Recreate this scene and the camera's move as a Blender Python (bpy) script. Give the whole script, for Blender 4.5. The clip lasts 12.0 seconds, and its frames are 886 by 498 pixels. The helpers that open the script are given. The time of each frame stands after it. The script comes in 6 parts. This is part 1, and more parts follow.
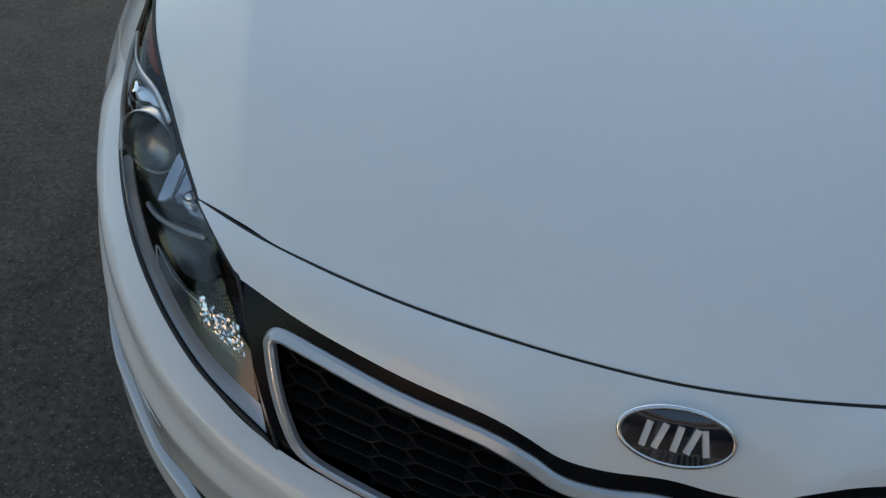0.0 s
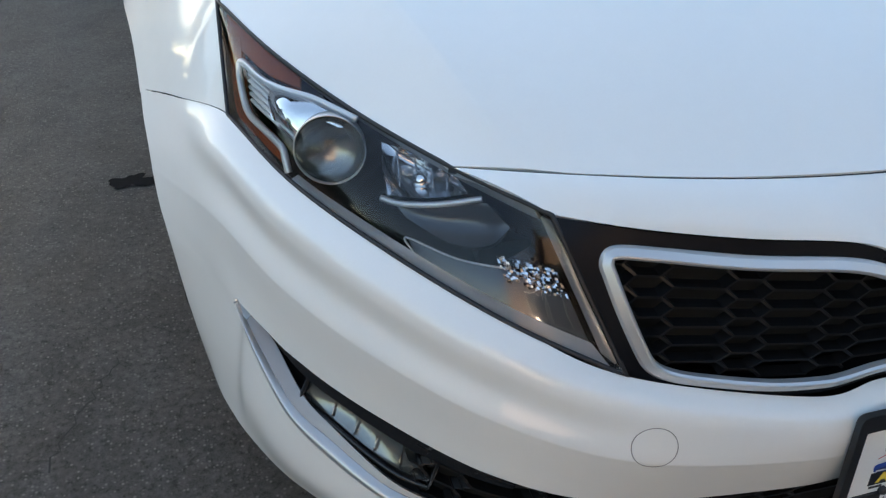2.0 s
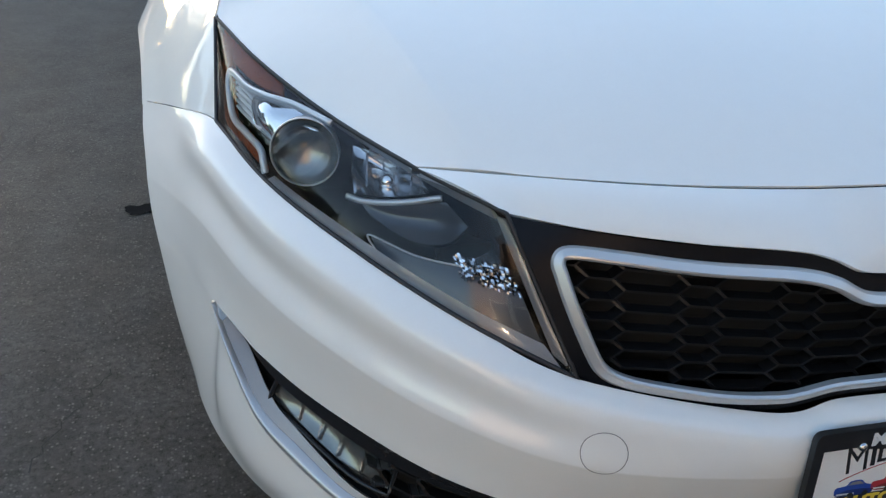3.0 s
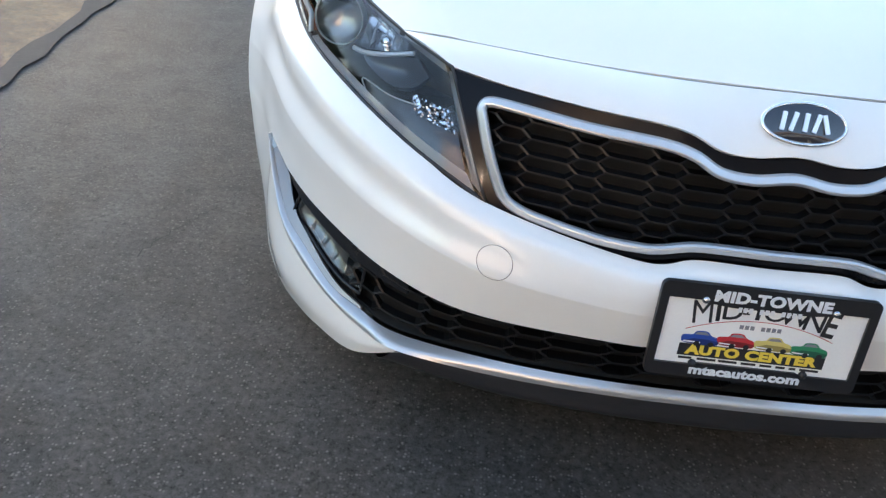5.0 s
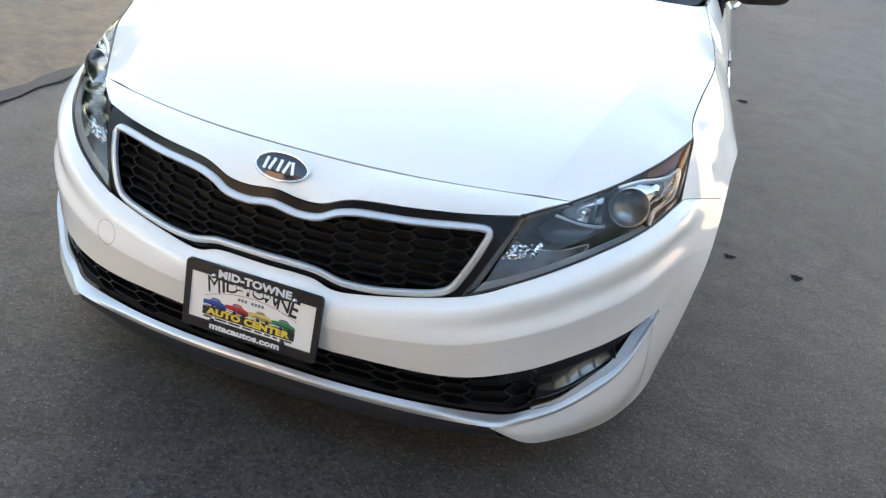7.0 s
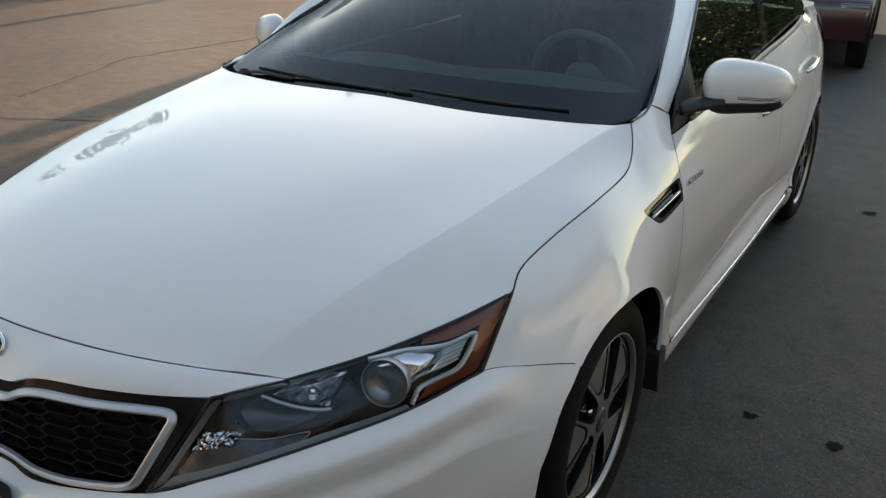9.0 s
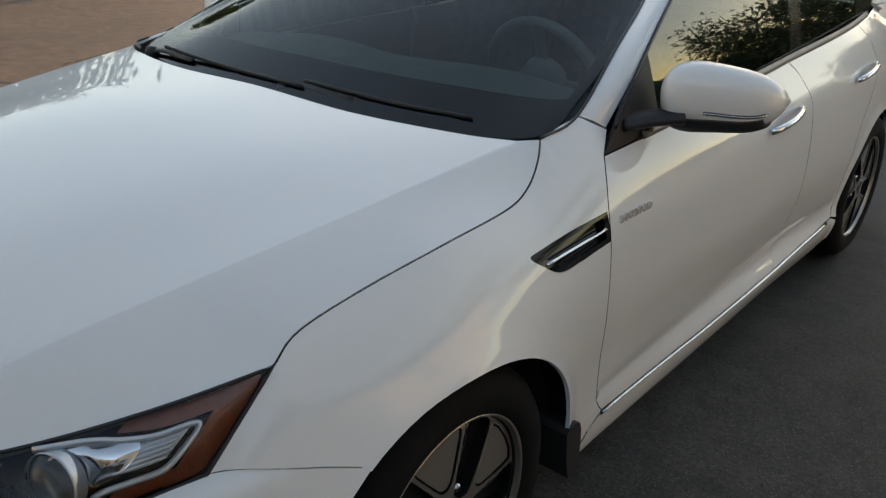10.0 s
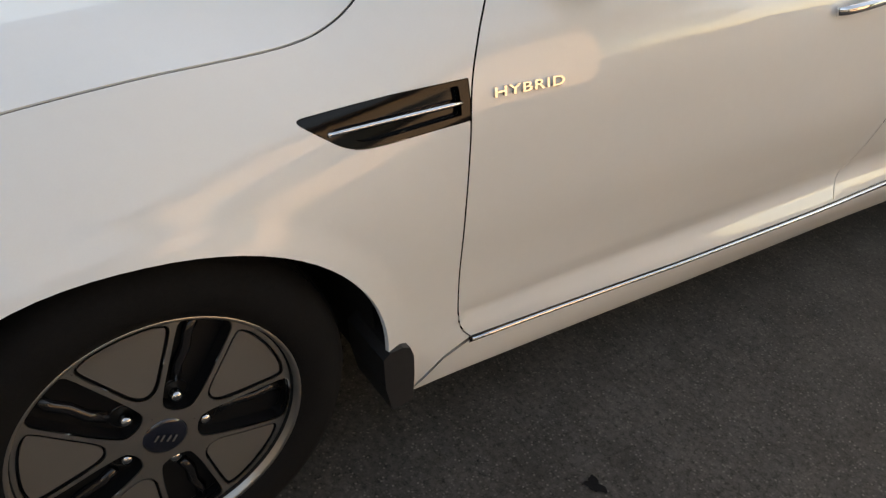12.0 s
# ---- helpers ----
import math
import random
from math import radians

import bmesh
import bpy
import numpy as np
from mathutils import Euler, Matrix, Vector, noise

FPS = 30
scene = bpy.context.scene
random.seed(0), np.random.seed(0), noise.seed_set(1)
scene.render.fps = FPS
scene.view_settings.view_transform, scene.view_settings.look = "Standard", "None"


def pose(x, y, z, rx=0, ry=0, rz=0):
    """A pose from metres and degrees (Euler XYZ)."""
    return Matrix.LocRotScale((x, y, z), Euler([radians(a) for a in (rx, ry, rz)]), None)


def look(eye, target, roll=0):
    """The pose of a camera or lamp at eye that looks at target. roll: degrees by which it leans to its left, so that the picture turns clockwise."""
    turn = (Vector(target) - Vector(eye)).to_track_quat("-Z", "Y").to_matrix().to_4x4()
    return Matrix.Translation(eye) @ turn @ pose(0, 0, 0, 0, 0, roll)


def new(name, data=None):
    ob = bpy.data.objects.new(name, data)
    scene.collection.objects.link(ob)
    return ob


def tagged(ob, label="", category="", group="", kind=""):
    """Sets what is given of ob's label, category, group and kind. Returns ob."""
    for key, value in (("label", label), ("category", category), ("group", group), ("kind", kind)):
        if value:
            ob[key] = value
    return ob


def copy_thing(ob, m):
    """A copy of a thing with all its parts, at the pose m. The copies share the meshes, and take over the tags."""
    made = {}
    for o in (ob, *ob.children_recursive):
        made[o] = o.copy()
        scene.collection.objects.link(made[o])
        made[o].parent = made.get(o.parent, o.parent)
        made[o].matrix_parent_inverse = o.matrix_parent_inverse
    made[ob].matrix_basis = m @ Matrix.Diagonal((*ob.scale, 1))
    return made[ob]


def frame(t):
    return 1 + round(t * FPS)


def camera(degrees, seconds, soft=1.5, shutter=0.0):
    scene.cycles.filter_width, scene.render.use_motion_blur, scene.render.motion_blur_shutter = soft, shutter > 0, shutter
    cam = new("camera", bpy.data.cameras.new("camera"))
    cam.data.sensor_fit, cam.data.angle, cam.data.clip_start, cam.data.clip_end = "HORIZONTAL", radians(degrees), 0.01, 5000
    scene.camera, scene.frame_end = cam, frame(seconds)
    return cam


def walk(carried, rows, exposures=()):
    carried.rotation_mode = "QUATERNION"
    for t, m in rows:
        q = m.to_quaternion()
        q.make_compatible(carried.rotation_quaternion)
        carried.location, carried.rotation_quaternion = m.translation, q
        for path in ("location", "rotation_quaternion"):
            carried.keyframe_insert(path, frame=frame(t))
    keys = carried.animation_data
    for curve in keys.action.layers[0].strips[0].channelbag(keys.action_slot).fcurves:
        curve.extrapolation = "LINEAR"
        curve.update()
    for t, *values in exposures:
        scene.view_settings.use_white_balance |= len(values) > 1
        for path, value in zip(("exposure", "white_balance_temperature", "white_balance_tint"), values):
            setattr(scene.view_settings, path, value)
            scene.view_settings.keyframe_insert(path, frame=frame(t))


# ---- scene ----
cam = camera(56.65, 12.0, soft=1.3, shutter=0.0)
PATH = [
    (0.0, (-0.215, -0.520, 1.386), (-0.272, 0.198, 0.693), 7.29),
    (0.5, (-0.423, -0.512, 1.426), (-0.453, 0.205, 0.730), 10.07),
    (1.0, (-0.702, -0.556, 1.423), (-0.640, 0.167, 0.736), 13.88),
    (1.5, (-0.793, -0.588, 1.268), (-0.624, 0.160, 0.626), 5.93),
    (2.0, (-0.852, -0.598, 1.186), (-0.588, 0.173, 0.605), 3.26),
    (2.5, (-0.834, -0.624, 1.160), (-0.567, 0.179, 0.627), 3.50),
    (4.5, (-0.571, -1.002, 1.068), (-0.536, -0.137, 0.568), 5.45),
    (5.0, (-0.481, -1.095, 1.123), (-0.476, -0.251, 0.587), 6.54),
    (5.5, (-0.150, -1.154, 1.157), (-0.191, -0.308, 0.625), 6.75),
    (6.0, (0.196, -1.286, 1.253), (0.107, -0.438, 0.730), 4.44),
    (6.5, (0.442, -1.472, 1.348), (0.328, -0.613, 0.848), 9.20),
    (8.5, (1.312, -1.016, 1.479), (0.866, -0.210, 1.090), 0.88),
    (9.0, (1.469, -0.750, 1.475), (0.986, 0.042, 1.101), 1.13),
    (9.5, (1.658, -0.421, 1.461), (1.113, 0.338, 1.106), 1.94),
    (10.0, (1.659, -0.049, 1.429), (1.081, 0.666, 1.035), 2.40),
    (10.5, (1.618, 0.273, 1.420), (1.070, 0.994, 0.997), 4.40),
    (11.0, (1.625, 0.626, 1.410), (1.045, 1.284, 0.930), 6.09),
    (11.5, (1.690, 0.750, 1.362), (1.089, 1.349, 0.832), 7.58),
    (12.0, (1.830, 0.735, 1.304), (1.170, 1.238, 0.745), 6.14),
]
walk(cam, [(t, look(eye, target, roll)) for t, eye, target, roll in PATH],
     exposures=[(0.0, 1.37, 6390, 12), (1.0, 1.80, 6410, 12), (1.5, 2.09, 6390, 14), (2.0, 2.28, 6460, 15), (2.5, 2.23, 6430, 15), (4.5, 2.56, 6290, 16), (5.0, 2.95, 6370, 16), (5.5, 3.00, 6400, 16), (6.5, 3.21, 6750, 16), (8.5, 2.06, 7200, 16), (9.5, 1.70, 7580, 17), (10.5, 1.60, 7950, 19), (11.0, 1.73, 8250, 20), (11.5, 1.93, 8600, 22), (12.0, 2.33, 9000, 24)])

# world and sun: a low evening sun beyond the tail of the car
SUN_AZ, SUN_EL = -17.5, 7.0         # degrees clockwise from +y, above the horizon
world = bpy.data.worlds.new("evening_sky")
scene.world = world
world.use_nodes = True
wn = world.node_tree.nodes
sky = wn.new("ShaderNodeTexSky")
sky.sky_type = 'NISHITA'
sky.sun_disc = False
sky.sun_elevation = radians(SUN_EL)
sky.sun_rotation = radians(SUN_AZ)
sky.air_density, sky.dust_density, sky.ozone_density = 1.0, 0.7, 1.0
wn["Background"].inputs["Strength"].default_value = 0.15
world.node_tree.links.new(sky.outputs["Color"], wn["Background"].inputs["Color"])
sun_data = bpy.data.lights.new("sun", 'SUN')
sun_data.energy, sun_data.angle, sun_data.color = 4.2, radians(0.6), (1.0, 0.74, 0.50)
sun = new("sun", sun_data)
sun_dir = Vector((math.sin(radians(SUN_AZ)) * math.cos(radians(SUN_EL)), math.cos(radians(SUN_AZ)) * math.cos(radians(SUN_EL)), math.sin(radians(SUN_EL))))
sun.matrix_world = look(sun_dir * 60, (0, 0, 0))


# ---- materials ----
def material(name, color, rough=0.5, metal=0.0, coat=0.0, spec=0.5, mottle=0.0, scale=8.0, bump=0.0, bump_scale=60.0, rough_var=0.0, ior=1.5):
    """A principled surface with two scales of colour variation, worn gloss and fine relief."""
    m = bpy.data.materials.new(name)
    m.use_nodes = True
    nt = m.node_tree
    b = nt.nodes["Principled BSDF"]
    b.inputs["Base Color"].default_value = (*color, 1)
    b.inputs["Roughness"].default_value = rough
    b.inputs["Metallic"].default_value = metal
    b.inputs["Coat Weight"].default_value = coat
    b.inputs["Coat Roughness"].default_value = 0.03
    b.inputs["Specular IOR Level"].default_value = spec
    b.inputs["IOR"].default_value = ior
    co = nt.nodes.new("ShaderNodeTexCoord")
    if mottle or rough_var:
        n1 = nt.nodes.new("ShaderNodeTexNoise")
        n1.inputs["Scale"].default_value, n1.inputs["Detail"].default_value = scale, 8
        n2 = nt.nodes.new("ShaderNodeTexNoise")
        n2.inputs["Scale"].default_value, n2.inputs["Detail"].default_value = scale * 9, 4
        add = nt.nodes.new("ShaderNodeMath")
        add.operation = 'ADD'
        nt.links.new(co.outputs["Object"], n1.inputs["Vector"])
        nt.links.new(co.outputs["Object"], n2.inputs["Vector"])
        nt.links.new(n1.outputs["Fac"], add.inputs[0])
        nt.links.new(n2.outputs["Fac"], add.inputs[1])
        if mottle:
            rng = nt.nodes.new("ShaderNodeMapRange")
            rng.inputs["From Min"].default_value, rng.inputs["From Max"].default_value = 0.6, 1.4
            rng.inputs["To Min"].default_value, rng.inputs["To Max"].default_value = 1 - mottle, 1 + mottle
            mul = nt.nodes.new("ShaderNodeVectorMath")
            mul.operation = 'SCALE'
            mul.inputs[0].default_value = color
            nt.links.new(add.outputs[0], rng.inputs["Value"])
            nt.links.new(rng.outputs[0], mul.inputs["Scale"])
            nt.links.new(mul.outputs[0], b.inputs["Base Color"])
        if rough_var:
            rr = nt.nodes.new("ShaderNodeMapRange")
            rr.inputs["From Min"].default_value, rr.inputs["From Max"].default_value = 0.6, 1.4
            rr.inputs["To Min"].default_value, rr.inputs["To Max"].default_value = rough - rough_var, rough + rough_var
            nt.links.new(add.outputs[0], rr.inputs["Value"])
            nt.links.new(rr.outputs[0], b.inputs["Roughness"])
    if bump:
        n3 = nt.nodes.new("ShaderNodeTexNoise")
        n3.inputs["Scale"].default_value, n3.inputs["Detail"].default_value = bump_scale, 5
        bp = nt.nodes.new("ShaderNodeBump")
        bp.inputs["Strength"].default_value, bp.inputs["Distance"].default_value = bump, 0.004
        nt.links.new(co.outputs["Object"], n3.inputs["Vector"])
        nt.links.new(n3.outputs["Fac"], bp.inputs["Height"])
        nt.links.new(bp.outputs["Normal"], b.inputs["Normal"])
    return m


def clear_material(name, tint=(1, 1, 1), rough=0.0, ior=1.45):
    """A thin clear pane: light passes straight through it, and it shines by Fresnel."""
    m = bpy.data.materials.new(name)
    m.use_nodes = True
    nt = m.node_tree
    nt.nodes.remove(nt.nodes["Principled BSDF"])
    out = nt.nodes["Material Output"]
    tr = nt.nodes.new("ShaderNodeBsdfTransparent")
    tr.inputs["Color"].default_value = (*tint, 1)
    gl = nt.nodes.new("ShaderNodeBsdfGlossy")
    gl.inputs["Roughness"].default_value = rough
    fr = nt.nodes.new("ShaderNodeFresnel")
    fr.inputs["IOR"].default_value = ior
    mix = nt.nodes.new("ShaderNodeMixShader")
    nt.links.new(fr.outputs[0], mix.inputs[0])
    nt.links.new(tr.outputs[0], mix.inputs[1])
    nt.links.new(gl.outputs[0], mix.inputs[2])
    nt.links.new(mix.outputs[0], out.inputs["Surface"])
    return m


def asphalt_material(name, base, stone, amount, patch, crack=0.5):
    """Rolled asphalt: a dark binder with small pale stones, broad worn patches and a rough skin."""
    m = bpy.data.materials.new(name)
    m.use_nodes = True
    nt = m.node_tree
    b = nt.nodes["Principled BSDF"]
    b.inputs["Roughness"].default_value = 0.55
    co = nt.nodes.new("ShaderNodeTexCoord")

    def noise_node(scale, detail=6, rough=0.6):
        n = nt.nodes.new("ShaderNodeTexNoise")
        n.inputs["Scale"].default_value, n.inputs["Detail"].default_value, n.inputs["Roughness"].default_value = scale, detail, rough
        nt.links.new(co.outputs["Object"], n.inputs["Vector"])
        return n

    def ramp(src, lo, hi, a, c):
        r = nt.nodes.new("ShaderNodeMapRange")
        r.inputs["From Min"].default_value, r.inputs["From Max"].default_value = lo, hi
        r.inputs["To Min"].default_value, r.inputs["To Max"].default_value = a, c
        nt.links.new(src, r.inputs["Value"])
        return r.outputs[0]
    big = noise_node(0.55, 9, 0.62)
    mid = noise_node(6.5, 9, 0.74)
    fine = noise_node(62.0, 8, 0.85)
    vor = nt.nodes.new("ShaderNodeTexVoronoi")
    vor.inputs["Scale"].default_value = 150.0
    nt.links.new(co.outputs["Object"], vor.inputs["Vector"])
    sep = nt.nodes.new("ShaderNodeSeparateColor")
    nt.links.new(vor.outputs["Color"], sep.inputs[0])
    stones = ramp(sep.outputs[0], 1 - amount, 1 - amount + 0.03, 0, 1)
    near = ramp(vor.outputs["Distance"], 0.25, 0.5, 1, 0)
    mask = nt.nodes.new("ShaderNodeMath")
    mask.operation = 'MULTIPLY'
    nt.links.new(stones, mask.inputs[0])
    nt.links.new(near, mask.inputs[1])
    tone = nt.nodes.new("ShaderNodeMath")
    tone.operation = 'MULTIPLY'
    nt.links.new(ramp(big.outputs["Fac"], 0.3, 0.7, 1 - patch, 1 + patch), tone.inputs[0])
    nt.links.new(ramp(mid.outputs["Fac"], 0.36, 0.64, 0.55, 1.4), tone.inputs[1])
    nt.links.new(ramp(fine.outputs["Fac"], 0.38, 0.62, 0.36, 0.82), b.inputs["Roughness"])
    nt.links.new(ramp(fine.outputs["Fac"], 0.38, 0.62, 0.16, 0.86), b.inputs["Specular IOR Level"])
    tone2 = nt.nodes.new("ShaderNodeMath")
    tone2.operation = 'MULTIPLY'
    nt.links.new(tone.outputs[0], tone2.inputs[0])
    nt.links.new(ramp(fine.outputs["Fac"], 0.36, 0.64, 0.12, 2.2), tone2.inputs[1])
    # hairline cracks here and there
    warp = nt.nodes.new("ShaderNodeVectorMath")
    warp.operation = 'MULTIPLY_ADD'
    nt.links.new(noise_node(14.0, 4).outputs["Color"], warp.inputs[0])
    warp.inputs[1].default_value = (0.09, 0.09, 0.0)
    nt.links.new(co.outputs["Object"], warp.inputs[2])
    net = nt.nodes.new("ShaderNodeTexVoronoi")
    net.feature = 'DISTANCE_TO_EDGE'
    net.inputs["Scale"].default_value = 7.0
    nt.links.new(warp.outputs[0], net.inputs["Vector"])
    where = nt.nodes.new("ShaderNodeMath")
    where.operation = 'MAXIMUM'
    nt.links.new(ramp(net.outputs["Distance"], 0.004, 0.012, crack, 1.0), where.inputs[0])
    nt.links.new(ramp(noise_node(2.3, 5).outputs["Fac"], 0.54, 0.62, 1.0, 0.0), where.inputs[1])
    tone3 = nt.nodes.new("ShaderNodeMath")
    tone3.operation = 'MULTIPLY'
    nt.links.new(tone2.outputs[0], tone3.inputs[0])
    nt.links.new(where.outputs[0], tone3.inputs[1])
    sc = nt.nodes.new("ShaderNodeVectorMath")
    sc.operation = 'SCALE'
    sc.inputs[0].default_value = base
    nt.links.new(tone3.outputs[0], sc.inputs["Scale"])
    pale = nt.nodes.new("ShaderNodeVectorMath")
    pale.operation = 'SCALE'
    pale.inputs[0].default_value = stone
    nt.links.new(ramp(sep.outputs[1], 0, 1, 0.45, 1.5), pale.inputs["Scale"])
    mix = nt.nodes.new("ShaderNodeMix")
    mix.data_type = 'RGBA'
    nt.links.new(mask.outputs[0], mix.inputs[0])
    nt.links.new(sc.outputs[0], mix.inputs[6])
    nt.links.new(pale.outputs[0], mix.inputs[7])
    nt.links.new(mix.outputs[2], b.inputs["Base Color"])
    bp = nt.nodes.new("ShaderNodeBump")
    bp.inputs["Strength"].default_value, bp.inputs["Distance"].default_value = 0.8, 0.008
    nt.links.new(fine.outputs["Fac"], bp.inputs["Height"])
    nt.links.new(bp.outputs["Normal"], b.inputs["Normal"])
    return m


PAINT = material("pearl_white_paint", (0.82, 0.82, 0.80), rough=0.5, metal=0.04, spec=0.3, coat=1.0, mottle=0.012, scale=40)
PAINT.node_tree.nodes["Principled BSDF"].inputs["Coat IOR"].default_value = 1.55
GLOSS_BLACK = material("gloss_black_plastic", (0.012, 0.012, 0.014), rough=0.12, mottle=0.2, scale=20)
VENT_BLACK = material("piano_black_plastic", (0.005, 0.005, 0.006), rough=0.07, spec=0.3)
MATTE_BLACK = material("black_grained_plastic", (0.018, 0.018, 0.02), rough=0.55, bump=0.08, bump_scale=500, mottle=0.25, scale=15)
VALANCE = material("dark_grey_plastic", (0.028, 0.029, 0.034), rough=0.5, mottle=0.15, scale=9, bump=0.15, bump_scale=400)
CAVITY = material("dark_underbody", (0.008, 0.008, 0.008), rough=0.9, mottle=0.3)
CHROME = material("satin_chrome", (0.62, 0.63, 0.65), rough=0.16, metal=1.0, rough_var=0.04, scale=30)
MIRROR_CHROME = material("bright_chrome", (0.85, 0.85, 0.86), rough=0.05, metal=1.0, rough_var=0.02, scale=30)
SILVER = material("silver_trim_paint", (0.60, 0.61, 0.62), rough=0.36, metal=0.65, rough_var=0.05, scale=25)
BLADE_GREY = material("satin_silver_bezel", (0.36, 0.37, 0.38), rough=0.45, metal=0.4, rough_var=0.05, scale=25)
RUBBER = material("tyre_rubber", (0.0075, 0.007, 0.007), rough=0.85, spec=0.2, mottle=0.3, scale=18, bump=0.2, bump_scale=300)
RIM_METAL = material("machined_rim_metal", (0.44, 0.42, 0.39), rough=0.32, metal=0.9, rough_var=0.06, scale=50)
RIM_GREY = material("grey_rim_insert", (0.22, 0.205, 0.19), rough=0.40, metal=0.5, rough_var=0.05, scale=50)
AMBER = material("amber_reflector", (0.27, 0.058, 0.018), rough=0.18, coat=0.6, mottle=0.25, scale=60, bump=0.5, bump_scale=250)
BEZEL = material("grey_fog_bezel", (0.20, 0.20, 0.20), rough=0.4, metal=0.4, mottle=0.1, scale=20)
LAMP_DARK = material("smoked_lamp_bezel", (0.014, 0.012, 0.012), rough=0.25, mottle=0.3, scale=30)
LAMP_SILVER = material("bright_lamp_silver", (0.80, 0.81, 0.82), rough=0.28, metal=0.55)
LAMP_RIM = material("satin_lamp_rim", (0.26, 0.27, 0.28), rough=0.35, metal=0.5)
LAMP_GREY = material("dark_lamp_panel", (0.07, 0.078, 0.09), rough=0.2, metal=0.5, rough_var=0.05, scale=60)
LENS = clear_material("clear_lamp_lens", ior=1.52)
BOWL_GREY = material("dark_polished_bowl", (0.26, 0.27, 0.265), rough=0.22, metal=0.8)
WINDSHIELD = clear_material("green_tinted_glass", (0.66, 0.78, 0.74), ior=1.5)
SIDE_GLASS = clear_material("dark_tinted_glass", (0.30, 0.33, 0.30), ior=1.8)
LETTER_METAL = material("letter_chrome", (0.78, 0.77, 0.76), rough=0.2, metal=1.0)
BAR_METAL = material("brushed_bar_metal", (0.88, 0.89, 0.90), rough=0.38, metal=0.7)
LATTICE_BLACK = material("dark_lattice_plastic", (0.006, 0.006, 0.007), rough=0.42, spec=0.35, mottle=0.2, scale=20)
SURROUND_BLACK = material("black_grille_surround", (0.006, 0.006, 0.008), rough=0.22, spec=0.16, mottle=0.2, scale=20)
INTERIOR = material("charcoal_interior", (0.20, 0.205, 0.20), rough=0.6, mottle=0.2, scale=12)
SEAT_CLOTH = material("grey_seat_cloth", (0.17, 0.17, 0.165), rough=0.9, mottle=0.25, scale=30, bump=0.3, bump_scale=600)
BADGE_BLUE = material("dark_badge_enamel", (0.008, 0.01, 0.02), rough=0.08, coat=1.0)
RED_LENS = material("red_lamp_lens", (0.35, 0.015, 0.02), rough=0.1, coat=1.0, mottle=0.2, scale=40)
SIGN_WHITE = material("white_printed_plastic", (0.78, 0.78, 0.76), rough=0.4, mottle=0.03, scale=30)
INK_BLACK = material("black_ink", (0.015, 0.015, 0.018), rough=0.5)
INK_YELLOW = material("yellow_ink", (0.75, 0.55, 0.06), rough=0.5)
INK_WHITE = material("white_ink", (0.72, 0.74, 0.76), rough=0.4)
INK_RED = material("red_ink", (0.5, 0.03, 0.04), rough=0.45)
INK_BLUE = material("blue_ink", (0.02, 0.07, 0.34), rough=0.45)
INK_GREEN = material("green_ink", (0.02, 0.22, 0.10), rough=0.45)
INK_TAN = material("pale_yellow_ink", (0.62, 0.52, 0.16), rough=0.45)
INK_DEEP_BLUE = material("deep_blue_ink", (0.010, 0.03, 0.16), rough=0.45)
INK_DEEP_RED = material("deep_red_ink", (0.20, 0.012, 0.016), rough=0.45)
INK_OLIVE = material("olive_ink", (0.28, 0.22, 0.07), rough=0.45)
INK_DEEP_GREEN = material("deep_green_ink", (0.008, 0.09, 0.05), rough=0.45)
FRAME_BLACK = material("satin_black_frame", (0.014, 0.014, 0.016), rough=0.35, mottle=0.2, scale=20)
INK_GREY = material("grey_ink", (0.22, 0.22, 0.24), rough=0.5)
ASPHALT = asphalt_material("worn_asphalt", (0.037, 0.0346, 0.0326), (0.115, 0.109, 0.103), 0.34, 0.45)
CONCRETE = asphalt_material("sandy_concrete", (0.092, 0.058, 0.034), (0.12, 0.085, 0.055), 0.05, 0.26, 1.0)
JOINT = material("black_joint_sealer", (0.02, 0.02, 0.02), rough=0.7, mottle=0.4, scale=12, bump=0.3, bump_scale=80)
CRACK_BROWN = material("earth_in_crack", (0.030, 0.018, 0.011), rough=0.9, mottle=0.4, scale=12)
STAIN = material("oil_stain", (0.012, 0.011, 0.011), rough=0.9, spec=0.1, mottle=0.4, scale=25)
SIDING = material("cream_vinyl_siding", (0.78, 0.69, 0.55), rough=0.55, mottle=0.06, scale=3, bump=0.1, bump_scale=40)
TAN_SIDING = material("tan_vinyl_siding", (0.30, 0.25, 0.20), rough=0.6, mottle=0.08, scale=3, bump=0.1, bump_scale=40)
SHINGLE = material("grey_roof_shingle", (0.09, 0.085, 0.08), rough=0.9, mottle=0.3, scale=5)
TRIM_WHITE = material("white_house_trim", (0.75, 0.74, 0.70), rough=0.5, mottle=0.04, scale=5)
HOUSE_GLASS = material("house_window_glass", (0.03, 0.04, 0.05), rough=0.05, coat=1.0)
BARK = material("grey_bark", (0.10, 0.08, 0.06), rough=0.95, mottle=0.4, scale=6, bump=0.8, bump_scale=25)
LEAF = material("oak_leaf", (0.055, 0.085, 0.025), rough=0.6, mottle=0.5, scale=2)
POLE_GREY = material("grey_pole_paint", (0.16, 0.16, 0.16), rough=0.5, metal=0.3, mottle=0.1, scale=4)
MAROON = material("maroon_car_paint", (0.035, 0.008, 0.007), rough=0.3, coat=1.0, mottle=0.03, scale=20)


# ---- mesh helpers ----
from mathutils.bvhtree import BVHTree


